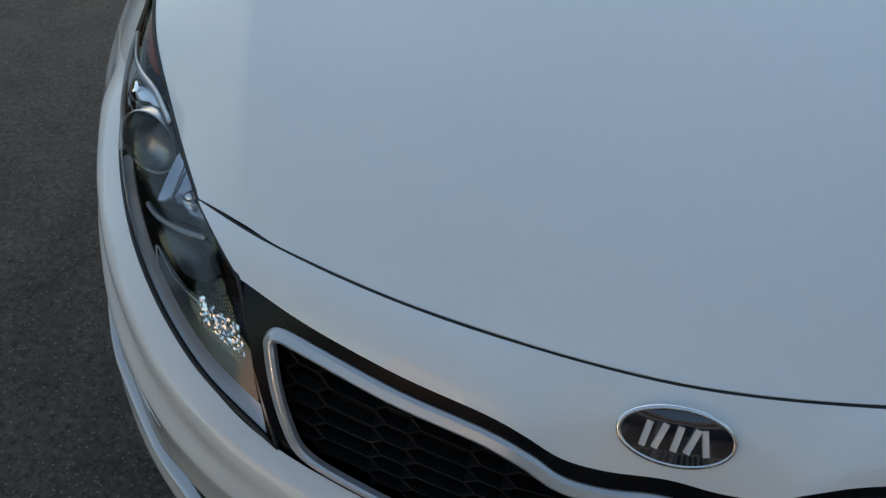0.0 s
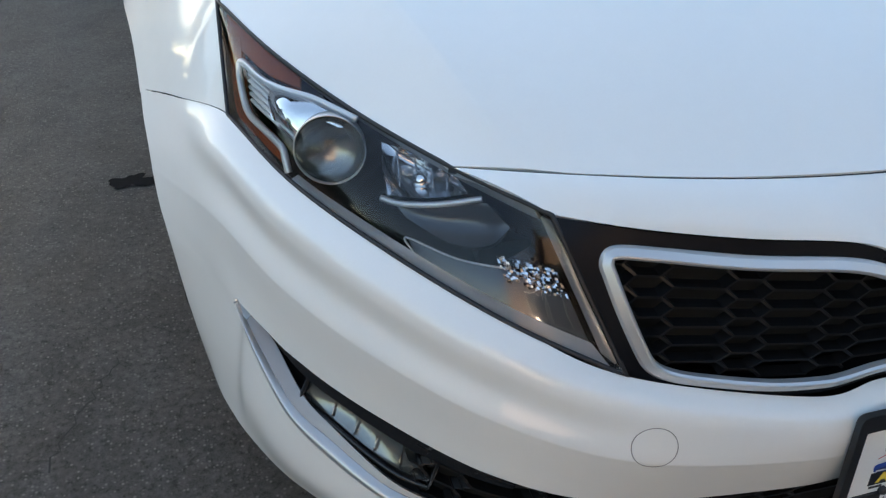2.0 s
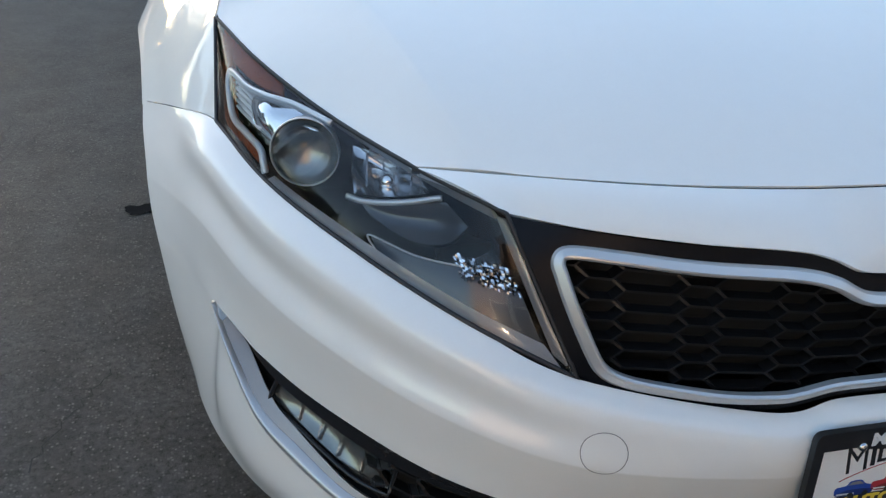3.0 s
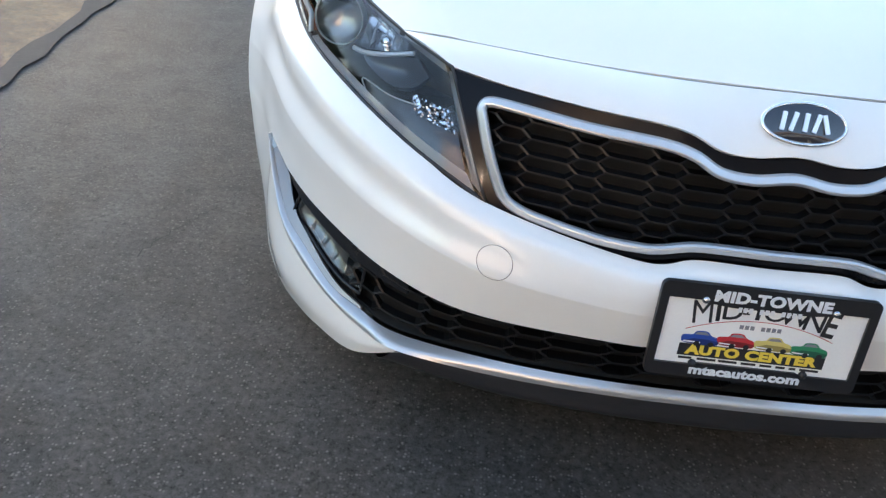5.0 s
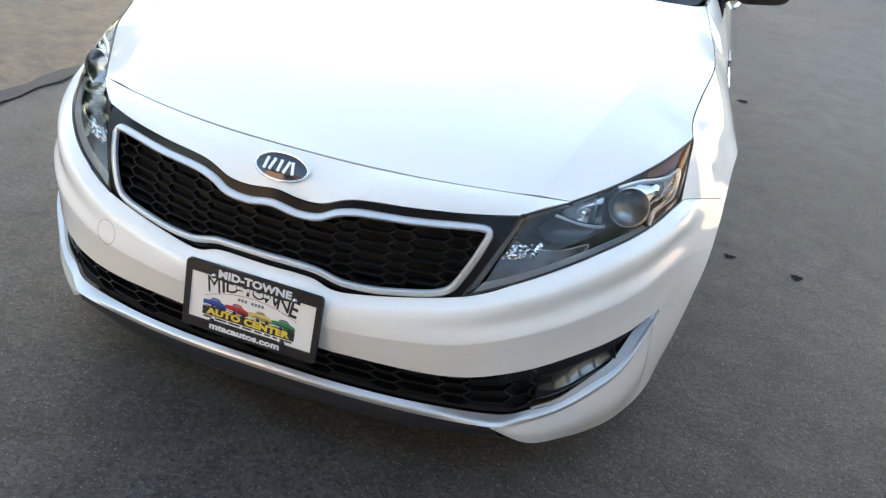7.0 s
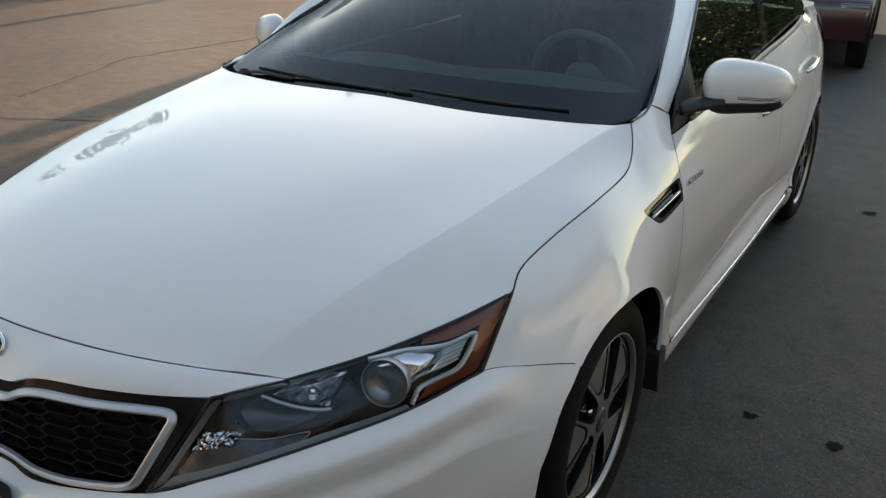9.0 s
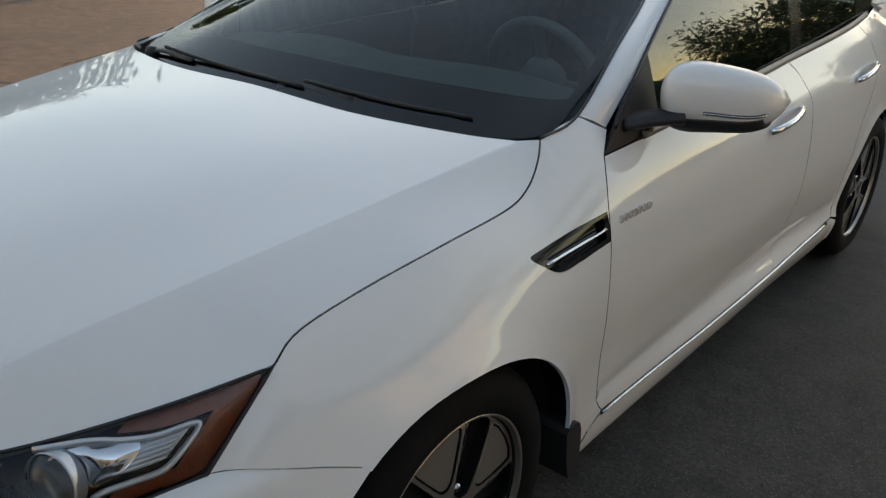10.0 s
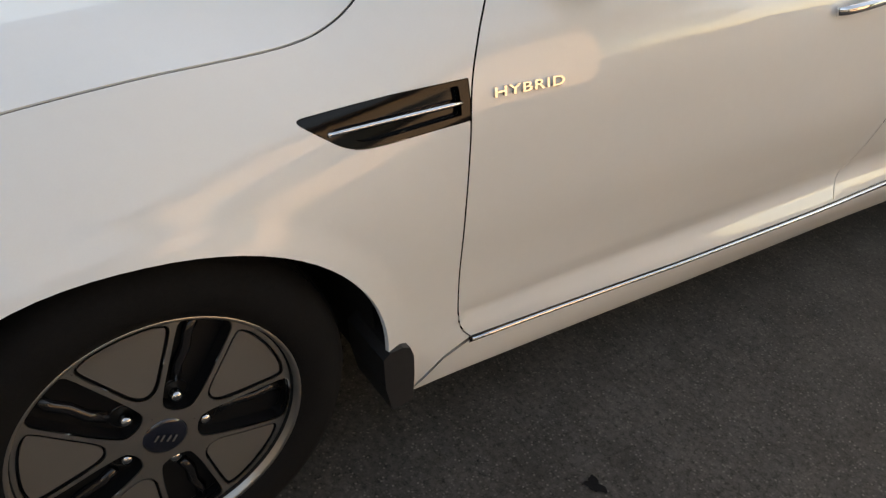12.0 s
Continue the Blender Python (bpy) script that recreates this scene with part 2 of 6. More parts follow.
def part(name, bm, mat, parent=None, label="", smooth=True):
    """Links a bmesh as one mesh object under a thing or under a part."""
    me = bpy.data.meshes.new(name)
    if smooth:
        for f in bm.faces:
            f.smooth = True
    bm.to_mesh(me)
    bm.free()
    for mt in (mat if isinstance(mat, (list, tuple)) else [mat]):
        me.materials.append(mt)
    ob = new(name, me)
    ob.parent = parent
    return tagged(ob, label)


def raw(name, verts, faces, mat, parent=None, label="", smooth=True, normals=None):
    me = bpy.data.meshes.new(name)
    me.from_pydata([tuple(v) for v in verts], [], faces)
    me.polygons.foreach_set("use_smooth", [smooth] * len(me.polygons))
    me.materials.append(mat)
    if normals is not None:
        me.normals_split_custom_set_from_vertices([tuple(n) for n in normals])
    me.update()
    ob = new(name, me)
    ob.parent = parent
    return tagged(ob, label)


def spline(pts, n=10):
    """Catmull-Rom through the points; a line that begins on the middle plane runs on smoothly into its mirror image."""
    p = [Vector(q) for q in pts]
    first = Vector((-p[1].x, p[1].y, p[1].z)) if abs(p[0].x) < 1e-9 and abs(p[1].x) > 1e-6 else 2 * p[0] - p[1]
    p = [first] + p + [2 * p[-1] - p[-2]]
    out = []
    for i in range(1, len(p) - 2):
        a, b, c, d = p[i - 1:i + 3]
        for k in range(n):
            s = k / n
            out.append(0.5 * (2 * b + (c - a) * s + (2 * a - 5 * b + 4 * c - d) * s * s + (3 * b - a - 3 * c + d) * s ** 3))
    return out + [p[-2].copy()]


def even(pts, n):
    """n points at even steps along a polyline."""
    p = [Vector(q) for q in pts]
    acc = [0.0]
    for a, b in zip(p, p[1:]):
        acc.append(acc[-1] + (b - a).length)
    out, j = [], 0
    for i in range(n):
        s = acc[-1] * i / (n - 1)
        while j < len(p) - 2 and acc[j + 1] < s:
            j += 1
        w = (s - acc[j]) / max(acc[j + 1] - acc[j], 1e-9)
        out.append(p[j].lerp(p[j + 1], min(max(w, 0), 1)))
    return out


def loft(rows, nu, nv, keep=False):
    """A grid through control curves: nv rows of nu points. keep: the control points of the curves answer one another one by one."""
    if keep:
        k = max(2, round(nu / (len(rows[0]) - 1)))
        fine = [spline(r, k) for r in rows]
    else:
        fine = [even(spline(r), nu) for r in rows]
    k = max(2, round(nv / (len(rows) - 1)))
    cols = [spline([r[i] for r in fine], k) for i in range(len(fine[0]))]
    return [[c[j] for c in cols] for j in range(len(cols[0]))]


def mirrored(grid):
    """The same grid over both halves, from -x to +x."""
    return [[Vector((-p.x, p.y, p.z)) for p in reversed(r[1:])] + r for r in grid]


def flip_x(pts):
    return [Vector((-p[0], p[1], p[2])) for p in pts]


def grid_normals(g):
    nv, nu = len(g), len(g[0])
    out = []
    for j in range(nv):
        row = []
        for i in range(nu):
            du = g[j][min(i + 1, nu - 1)] - g[j][max(i - 1, 0)]
            dv = g[min(j + 1, nv - 1)][i] - g[max(j - 1, 0)][i]
            n = du.cross(dv)
            row.append(n.normalized() if n.length > 1e-12 else Vector((0, 0, 0)))
        out.append(row)
    for j in range(nv):
        for i in range(nu):
            if out[j][i].length < 0.5:
                out[j][i] = (out[min(j + 1, nv - 1)][i] + out[max(j - 1, 0)][i] + out[j][min(i + 1, nu - 1)] + out[j][max(i - 1, 0)]).normalized()
    return out


def skin(name, g, mat, parent, out, flange=0.014, gap=0.0017, label="", shared=None):
    """A sheet-metal panel from a grid: its skin, drawn in at the edges by the gap, and a turned-in flange all round."""
    nv, nu = len(g), len(g[0])
    nor = grid_normals(g)
    s = sum((n.dot(Vector(out)) for r in nor for n in r))
    sign = 1 if s > 0 else -1
    for (j, i), n in (shared or {}).items():
        nor[j][i] = n * (1 if n.dot(nor[j][i]) > 0 else -1)
    h = [[p.copy() for p in r] for r in g]
    if gap:
        for j in range(nv):
            for k, i in ((0, 1), (nu - 1, nu - 2)):
                d = g[j][i] - g[j][k]
                if d.length > 1e-6:
                    h[j][k] = h[j][k] + d.normalized() * min(gap, d.length * 0.45)
        for i in range(nu):
            for k, j in ((0, 1), (nv - 1, nv - 2)):
                d = g[j][i] - g[k][i]
                if d.length > 1e-6:
                    h[k][i] = h[k][i] + d.normalized() * min(gap, d.length * 0.45)
    verts = [p for r in h for p in r]
    normals = [n * sign for r in nor for n in r]
    faces = []
    for j in range(nv - 1):
        for i in range(nu - 1):
            f = (j * nu + i, j * nu + i + 1, (j + 1) * nu + i + 1, (j + 1) * nu + i)
            faces.append(f if sign > 0 else f[::-1])
    if flange:
        ring = [(0, i) for i in range(nu)] + [(j, nu - 1) for j in range(1, nv)] + [(nv - 1, i) for i in range(nu - 2, -1, -1)] + [(j, 0) for j in range(nv - 2, 0, -1)]
        base = len(verts)
        m = len(ring)
        cen = sum(verts, Vector()) / len(verts)
        for j, i in ring:
            verts.append(h[j][i].copy())
            verts.append(h[j][i] - nor[j][i] * sign * flange)
            o = (h[j][i] - cen).normalized()
            normals += [o, o]
        for k in range(m):
            a, b = base + 2 * k, base + 2 * ((k + 1) % m)
            f = (a, a + 1, b + 1, b)
            faces.append(f if sign > 0 else f[::-1])
    return raw(name, verts, faces, mat, parent, label, True, normals)


def inside(p, poly):
    x, y = p
    c = False
    j = len(poly) - 1
    for i in range(len(poly)):
        xi, yi = poly[i]
        xj, yj = poly[j]
        if (yi > y) != (yj > y) and x < (xj - xi) * (y - yi) / (yj - yi) + xi:
            c = not c
        j = i
    return c


def edge_distance(p, poly):
    best = 1e9
    px, py = p
    for i in range(len(poly)):
        ax, ay = poly[i - 1]
        bx, by = poly[i]
        dx, dy = bx - ax, by - ay
        t = max(0, min(1, ((px - ax) * dx + (py - ay) * dy) / max(dx * dx + dy * dy, 1e-12)))
        best = min(best, (ax + t * dx - px) ** 2 + (ay + t * dy - py) ** 2)
    return math.sqrt(best)


def dense(poly, step):
    out = []
    for i in range(len(poly)):
        a, b = Vector(poly[i - 1]), Vector(poly[i])
        n = max(1, int((b - a).length / step + 0.5))
        out += [tuple(a.lerp(b, k / n)) for k in range(n)]
    return out


def shrink(poly, d):
    """The outline drawn in by d, point by point."""
    area = sum(poly[i - 1][0] * poly[i][1] - poly[i][0] * poly[i - 1][1] for i in range(len(poly)))
    s = 1 if area > 0 else -1
    out = []
    n = len(poly)
    for i in range(n):
        a, b, c = Vector(poly[i - 1]), Vector(poly[i]), Vector(poly[(i + 1) % n])
        t1, t2 = (b - a), (c - b)
        t1 = t1.normalized() if t1.length > 1e-9 else t2.normalized()
        t2 = t2.normalized() if t2.length > 1e-9 else t1
        m = Vector((-t1.y - t2.y, t1.x + t2.x)) * s
        k = max(m.length, 0.5)
        out.append(tuple(b + m / k * d))
    return out


def trimmed(name, poly, surf, mat, parent, step=0.022, flange=0.014, gap=0.0017, holes=(), label="", depth=0.0):
    """A panel cut out of a surface surf(a, b) -> (point, outward normal) along an outline in a, b; holes are outlines left open."""
    from mathutils.geometry import delaunay_2d_cdt
    poly = shrink(dense(poly, step * 0.7), gap)
    loops = [poly] + [dense(h, step * 0.7) for h in holes]
    pts, edges = [], []
    for lp in loops:
        b = len(pts)
        pts += lp
        edges += [(b + i, b + (i + 1) % len(lp)) for i in range(len(lp))]
    x0, x1 = min(p[0] for p in poly), max(p[0] for p in poly)
    y0, y1 = min(p[1] for p in poly), max(p[1] for p in poly)
    for i in range(int((x1 - x0) / step) + 1):
        for j in range(int((y1 - y0) / step) + 1):
            q = (x0 + (i + 0.5 * (j % 2)) * step, y0 + j * step)
            if inside(q, poly) and all(edge_distance(q, lp) > step * 0.45 for lp in loops) and not any(inside(q, h) for h in loops[1:]):
                pts.append(q)
    res = delaunay_2d_cdt([Vector(p) for p in pts], edges, [], 0, 1e-6)
    vs, fs = res[0], res[2]
    p3, n3 = [], []
    for v in vs:
        p, n = surf(v.x, v.y)
        p3.append(p - n * depth)
        n3.append(n)
    faces = []
    for f in fs:
        c = (sum(vs[i].x for i in f) / 3, sum(vs[i].y for i in f) / 3)
        if inside(c, poly) and not any(inside(c, h) for h in loops[1:]):
            a, b, d = (p3[i] for i in f)
            faces.append(tuple(f) if (b - a).cross(d - a).dot(n3[f[0]]) > 0 else tuple(reversed(f)))
    if flange:
        for lp in loops:
            b = len(p3)
            m = len(lp)
            for q in lp:
                p, n = surf(*q)
                p3 += [p - n * depth, p - n * (flange + depth)]
            cen = sum(p3[b:], Vector()) / (2 * m)
            for k in range(m):
                o = (p3[b + 2 * k] - cen).normalized()
                n3 += [o, o]
                i0, i1 = b + 2 * k, b + 2 * ((k + 1) % m)
                faces.append((i0, i0 + 1, i1 + 1, i1))
    return raw(name, p3, faces, mat, parent, label, True, n3)


def sweep(name, path, profile, mat, parent, closed=False, up=None, label="", smooth=True, caps=True):
    """A bar along a path; profile: (sideways, outward) pairs; up: the outward direction at each point, or one for all."""
    p = [Vector(q) for q in path]
    n = len(p)
    verts, faces = [], []
    for i in range(n):
        if closed:
            t = p[(i + 1) % n] - p[i - 1]
        else:
            t = p[min(i + 1, n - 1)] - p[max(i - 1, 0)]
        t.normalize()
        u = Vector(up[i]) if isinstance(up, list) else Vector(up if up is not None else (0, 0, 1))
        s = t.cross(u)
        if s.length < 1e-6:
            s = t.cross(Vector((1, 0, 0.01)))
        s.normalize()
        u = s.cross(t).normalized()
        verts += [p[i] + s * a + u * b for a, b in profile]
    m = len(profile)
    for i in range(n if closed else n - 1):
        for k in range(m):
            a, b = i * m + k, i * m + (k + 1) % m
            c, d = ((i + 1) % n) * m + (k + 1) % m, ((i + 1) % n) * m + k
            faces.append((a, b, c, d))
    if not closed and caps:
        faces.append(tuple(range(m))[::-1])
        faces.append(tuple((n - 1) * m + k for k in range(m)))
    ob = raw(name, verts, faces, mat, parent, label, smooth)
    return ob


def ring_profile(r, n=8, flat=1.0):
    return [(r * math.cos(2 * math.pi * k / n), flat * r * math.sin(2 * math.pi * k / n)) for k in range(n)]


def bar_profile(w, h, c=0.3):
    """A rounded bar, w wide and h high above its path."""
    b = min(w, h) * c
    return [(-w / 2, 0), (w / 2, 0), (w / 2, h - b), (w / 2 - b, h), (-w / 2 + b, h), (-w / 2, h - b)]


def lathe(bm, profile, m, n=32, mat=0):
    """Turns (radius, height) pairs about the local z axis, placed by m."""
    rings = []
    for r, z in profile:
        if r < 1e-6:
            rings.append([bm.verts.new(m @ Vector((0, 0, z)))])
        else:
            rings.append([bm.verts.new(m @ Vector((r * math.cos(2 * math.pi * k / n), r * math.sin(2 * math.pi * k / n), z))) for k in range(n)])
    for a, b in zip(rings, rings[1:]):
        for k in range(n):
            if len(a) == 1 and len(b) == 1:
                continue
            if len(a) == 1:
                f = bm.faces.new((a[0], b[k], b[(k + 1) % n]))
            elif len(b) == 1:
                f = bm.faces.new((a[k], b[0], a[(k + 1) % n]))
            else:
                f = bm.faces.new((a[k], b[k], b[(k + 1) % n], a[(k + 1) % n]))
            f.material_index = mat
    return bm


def box(bm, x0, x1, y0, y1, z0, z1, bevel=0.0, m=None):
    r = bmesh.ops.create_cube(bm, size=1.0)
    mt = Matrix.Translation(((x0 + x1) / 2, (y0 + y1) / 2, (z0 + z1) / 2)) @ Matrix.Diagonal((x1 - x0, y1 - y0, z1 - z0, 1))
    bmesh.ops.transform(bm, matrix=(m @ mt) if m else mt, verts=r["verts"])
    if bevel:
        es = list({e for v in r["verts"] for e in v.link_edges})
        bmesh.ops.bevel(bm, geom=es, offset=bevel, segments=2, affect='EDGES', profile=0.5)
    return bm


def text_mesh(name, body, size, mat, parent, m, depth=0.001, shear=0.0, spread=1.0, bold=0.0, stretch=1.0, label=""):
    """Built-in font lettering as a mesh, centred, placed by m."""
    cu = bpy.data.curves.new(name, 'FONT')
    cu.body, cu.size, cu.extrude, cu.shear, cu.space_character, cu.offset = body, size, depth, shear, spread, bold
    cu.align_x, cu.align_y, cu.resolution_u = 'CENTER', 'CENTER', 3
    tmp = bpy.data.objects.new("lettering_curve", cu)
    scene.collection.objects.link(tmp)
    me = bpy.data.meshes.new_from_object(tmp.evaluated_get(bpy.context.evaluated_depsgraph_get()))
    bpy.data.objects.remove(tmp)
    bpy.data.curves.remove(cu)
    me.materials.clear()
    me.materials.append(mat)
    me.transform(m @ Matrix.Diagonal((stretch, 1, 1, 1)))
    me.name = name
    ob = new(name, me)
    ob.parent = parent
    return tagged(ob, label)


def thing(name, label, category, group="", kind=""):
    ob = new(name)
    ob.empty_display_size = 0.2
    return tagged(ob, label, category, group, kind)


# ---- ground ----
bm = bmesh.new()
half = 900.0
vs = [bm.verts.new(p) for p in ((-half, -half, 0), (half, -half, 0), (half, half, 0), (-half, half, 0))]
bm.faces.new(vs)
tagged(part("ground", bm, ASPHALT, smooth=False), "dark grey worn asphalt lot with pale stones and cracks", "ground", kind="structure")

bm = bmesh.new()
box(bm, -40, -2.02, -6, 30, -0.1, 0.006)
tagged(part("pavement", bm, CONCRETE, smooth=False), "sandy pale concrete slab beside the dark asphalt", "pavement", kind="structure")


def wander(a, b, n, amp, seed):
    rnd = random.Random(seed)
    a, b = Vector(a), Vector(b)
    side_way = (b - a).normalized().cross(Vector((0, 0, 1)))
    out = []
    off = 0
    for i in range(n + 1):
        off = off * 0.7 + rnd.uniform(-amp, amp)
        out.append(a.lerp(b, i / n) + side_way * off)
    return out


def seam(name, pts, width, mat, label, z):
    """A flat strip of sealer or an open crack of uneven width, lying on the ground."""
    rnd = random.Random(len(pts))
    verts, faces = [], []
    for i, p in enumerate(pts):
        t = (pts[min(i + 1, len(pts) - 1)] - pts[max(i - 1, 0)]).normalized()
        s = Vector((t.y, -t.x, 0)) * width * rnd.uniform(0.3, 0.65)
        verts += [Vector((p.x, p.y, z)) - s, Vector((p.x, p.y, z)) + s]
    for i in range(len(pts) - 1):
        faces.append((2 * i, 2 * i + 1, 2 * i + 3, 2 * i + 2))
    return tagged(raw(name, verts, faces, mat, smooth=False), label, "crack", kind="structure")


seam("trim", wander((-2.005, -6, 0), (-2.005, 22, 0), 220, 0.012, 3), 0.085, JOINT, "black sealed joint between asphalt and concrete", 0.0075)
crack_line = []
for k, (a, b) in enumerate((((-5.20, 3.25, 0), (-5.58, 4.07, 0)), ((-5.58, 4.07, 0), (-6.11, 5.05, 0)), ((-6.11, 5.05, 0), (-6.15, 6.30, 0)), ((-6.15, 6.30, 0), (-6.25, 8.60, 0)))):
    crack_line += wander(a, b, 22, 0.022, 40 + k)[:-1]
seam("trim", crack_line, 0.05, CRACK_BROWN, "brown wandering crack in the concrete slab", 0.0078)
seam("trim", wander((-8.0, 1.0, 0), (-2.02, 4.05, 0), 70, 0.02, 8), 0.06, JOINT, "dark joint across the concrete slab", 0.0079)



STAIN_SPOTS = ((1.14, 1.71, .022), (1.40, 1.68, .024), (1.24, 4.15, .040))


def stain(x, y, r, seed, height, flat=.6):
    """An uneven dark spot on the ground."""
    rr = random.Random(seed)
    pts = [Vector((x, y, height))]
    for k in range(40):
        a = 2 * math.pi * k / 40
        q = r * (0.7 + 0.55 * noise.noise(Vector((math.cos(a) * 1.6, math.sin(a) * 1.6, seed))) + rr.uniform(-0.07, 0.07))
        pts.append(Vector((x + 1.35 * q * math.cos(a), y + 1.35 * flat * q * math.sin(a), height)))
    tagged(raw("oil_stain", pts, [(0, k + 1, (k + 1) % 40 + 1) for k in range(40)], STAIN, smooth=False), "small dark oil stain on the asphalt", "stain", kind="structure")


stain(-1.05, 1.47, .065, 4, .0030)
for k, (x, y, r) in enumerate(STAIN_SPOTS):
    stain(x, y, r, 11 + k, .0031 + .0001 * k, .9)

# fine dry cracks in the asphalt on both sides of the car
rnd = random.Random(31)
for k in range(26):
    if k < 15:
        x, y = rnd.uniform(1.25, 3.6), rnd.uniform(0.2, 6.5)
    else:
        x, y = rnd.uniform(-1.9, -1.0), rnd.uniform(-0.4, 2.8)
    a, ln = rnd.uniform(0, math.pi), rnd.uniform(0.10, 0.42)
    seam("trim", wander((x, y, 0), (x + ln * math.cos(a), y + ln * math.sin(a), 0), 18, 0.014, 60 + k), rnd.uniform(0.0015, 0.004), JOINT, "hairline crack in the asphalt", 0.0015 + 0.0001 * k)


# ---- the white saloon car: nose towards -y, wheels on the ground ----
car = thing("sedan_car", "white pearl four-door hybrid sedan parked on asphalt", "car")

HJ, HR, HT, HL = (.579, .192, .708), (.803, .617, .773), (.491, .090, .693), (.420, -.015, .528)
FB, FOG, COWL = (.811, .485, .656), (.831, .368, .415), (.760, 1.370, .972)
HUB_Y, HUB_Z, REAR_Y, ARCH_Z, ARCH_DY = .945, .323, 3.80, .325, -.015
ARCH_RY, ARCH_RZ = .400, .345

# lines of the front half, from the middle outwards
NOSE_GAP = [(0, .021, .738), (.18, .043, .731), (.33, .076, .728), (.47, .128, .722), HJ]
BLACK_TOP = [(0, -.048, .668), (.06, -.047, .660), (.106, -.045, .664), (.148, -.038, .681), (.19, -.025, .686), (.29, .004, .686), (.40, .046, .688), HT]
BLACK_LOW = [(0, -.075, .503), (.06, -.075, .505), (.11, -.073, .503), (.172, -.068, .489), (.25, -.055, .488), (.345, -.034, .502), HL]
LAMP_TOP = [HT, (.578, .195, .707), (.666, .332, .723), (.746, .471, .750), HR]
LAMP_LOW = [HL, (.543, .050, .578), (.655, .165, .615), (.748, .320, .635), FB]
FENDER_GAP = [HR, (.792, .678, .806), (.803, .810, .837), (.822, .988, .867), (.817, 1.187, .880), (.802, 1.275, .900), (.781, 1.335, .937), COWL]
COWL_EDGE = [(0, 1.239, .977), (.204, 1.232, .972), (.408, 1.245, .971), (.614, 1.289, .968), COWL]

# the side of the body: half width at stations along the car, by height
LEVELS = (.12, .20, .28, .34, .45, .56, .68, .78, .86, .92, 1.0, 1.08)
FRONT_STATIONS = (
    (0.40, (.790, .810, .825, .832, .833, .812, .759, .694, .629, .575, .493, .403)),
    (0.50, (.838, .861, .880, .889, .893, .873, .811, .743, .675, .615, .523, .417)),
    (0.62, (.876, .901, .921, .931, .937, .922, .864, .794, .723, .658, .557, .437)),
    (0.78, (.898, .925, .948, .961, .972, .960, .914, .848, .776, .708, .599, .468)),
    (0.95, (.899, .927, .948, .959, .968, .964, .940, .886, .817, .750, .640, .508)),
    (1.25, (.877, .906, .922, .928, .932, .932, .921, .891, .841, .788, .703, .601)),
    (1.55, (.859, .892, .902, .899, .901, .908, .905, .894, .865, .829, .769, .704)),
)
REAR_STATIONS = (
    (2.70, (.852, .889, .913, .885, .902, .916, .912, .903, .888, .853, .804, .749)),
    (3.80, (.852, .882, .901, .901, .906, .913, .909, .899, .886, .863, .821, .749)),
    (4.70, (.721, .741, .761, .771, .781, .786, .786, .776, .762, .743, .703, .644)),
)
STATIONS = FRONT_STATIONS + REAR_STATIONS


def hermite(grid, v):
    """Index and weights of a smooth interpolation over uneven knots."""
    i = 0
    while i < len(grid) - 2 and grid[i + 1] < v:
        i += 1
    L = grid[i + 1] - grid[i]
    s = (v - grid[i]) / L
    w = [(i, 2 * s ** 3 - 3 * s ** 2 + 1), (i + 1, -2 * s ** 3 + 3 * s ** 2)]
    for k, h in ((i, s ** 3 - 2 * s ** 2 + s), (i + 1, s ** 3 - s ** 2)):
        a, b = max(k - 1, 0), min(k + 1, len(grid) - 1)
        w += [(a, -h * L / (grid[b] - grid[a])), (b, h * L / (grid[b] - grid[a]))]
    return w


STATION_Y = [s[0] for s in STATIONS]


def side_table(y, z):
    wz = hermite(LEVELS, z)
    return sum(wy * sum(STATIONS[i][1][j] * w for j, w in wz) for i, wy in hermite(STATION_Y, y))


GAP_LINE = [Vector(FB), Vector((.808, .552, .715))] + spline(FENDER_GAP, 8)


def hood_gap(y):
    """Half width and height of the gap beside the hood."""
    for a, b in zip(GAP_LINE, GAP_LINE[1:]):
        if y <= b.y:
            w = max(0.0, (y - a.y) / (b.y - a.y))
            return a.x + (b.x - a.x) * w, a.z + (b.z - a.z) * w
    return GAP_LINE[-1].x, GAP_LINE[-1].z


def half_width(y, z):
    x = side_table(y, z)
    for cy in (HUB_Y, REAR_Y):
        e = (math.hypot((y - cy - ARCH_DY) / ARCH_RY, (z - ARCH_Z) / ARCH_RZ) - 1) * 0.37
        x += 0.0075 * max(0.0, min(1.0, 1 - e / 0.052)) ** 1.35
    if y < 1.40:
        gap_x, gap_z = hood_gap(y)
        x += (gap_x - side_table(y, gap_z)) * math.exp(-((z - gap_z) / 0.045) ** 2) * min(1.0, (1.40 - y) / 0.05)
    if 1.5 < y < 3.34:
        x -= 0.0045 * max(0.0, 1 - abs(z - 0.345 - 0.012 * (y - 1.5)) / 0.030)
    return x


def side_of(sign):
    def surf(y, z):
        e = 0.004
        x = half_width(y, z)
        dy = (half_width(y + e, z) - half_width(y - e, z)) / (2 * e)
        dz = (half_width(y, z + e) - half_width(y, z - e)) / (2 * e)
        return Vector((sign * x, y, z)), Vector((sign, -dy, -dz)).normalized()
    return surf


def arch(cy, a0, a1, n=26, ry=ARCH_RY, rz=ARCH_RZ):
    return [(cy + ARCH_DY + ry * math.cos(math.radians(a0 + (a1 - a0) * k / n)), ARCH_Z + rz * math.sin(math.radians(a0 + (a1 - a0) * k / n))) for k in range(n + 1)]


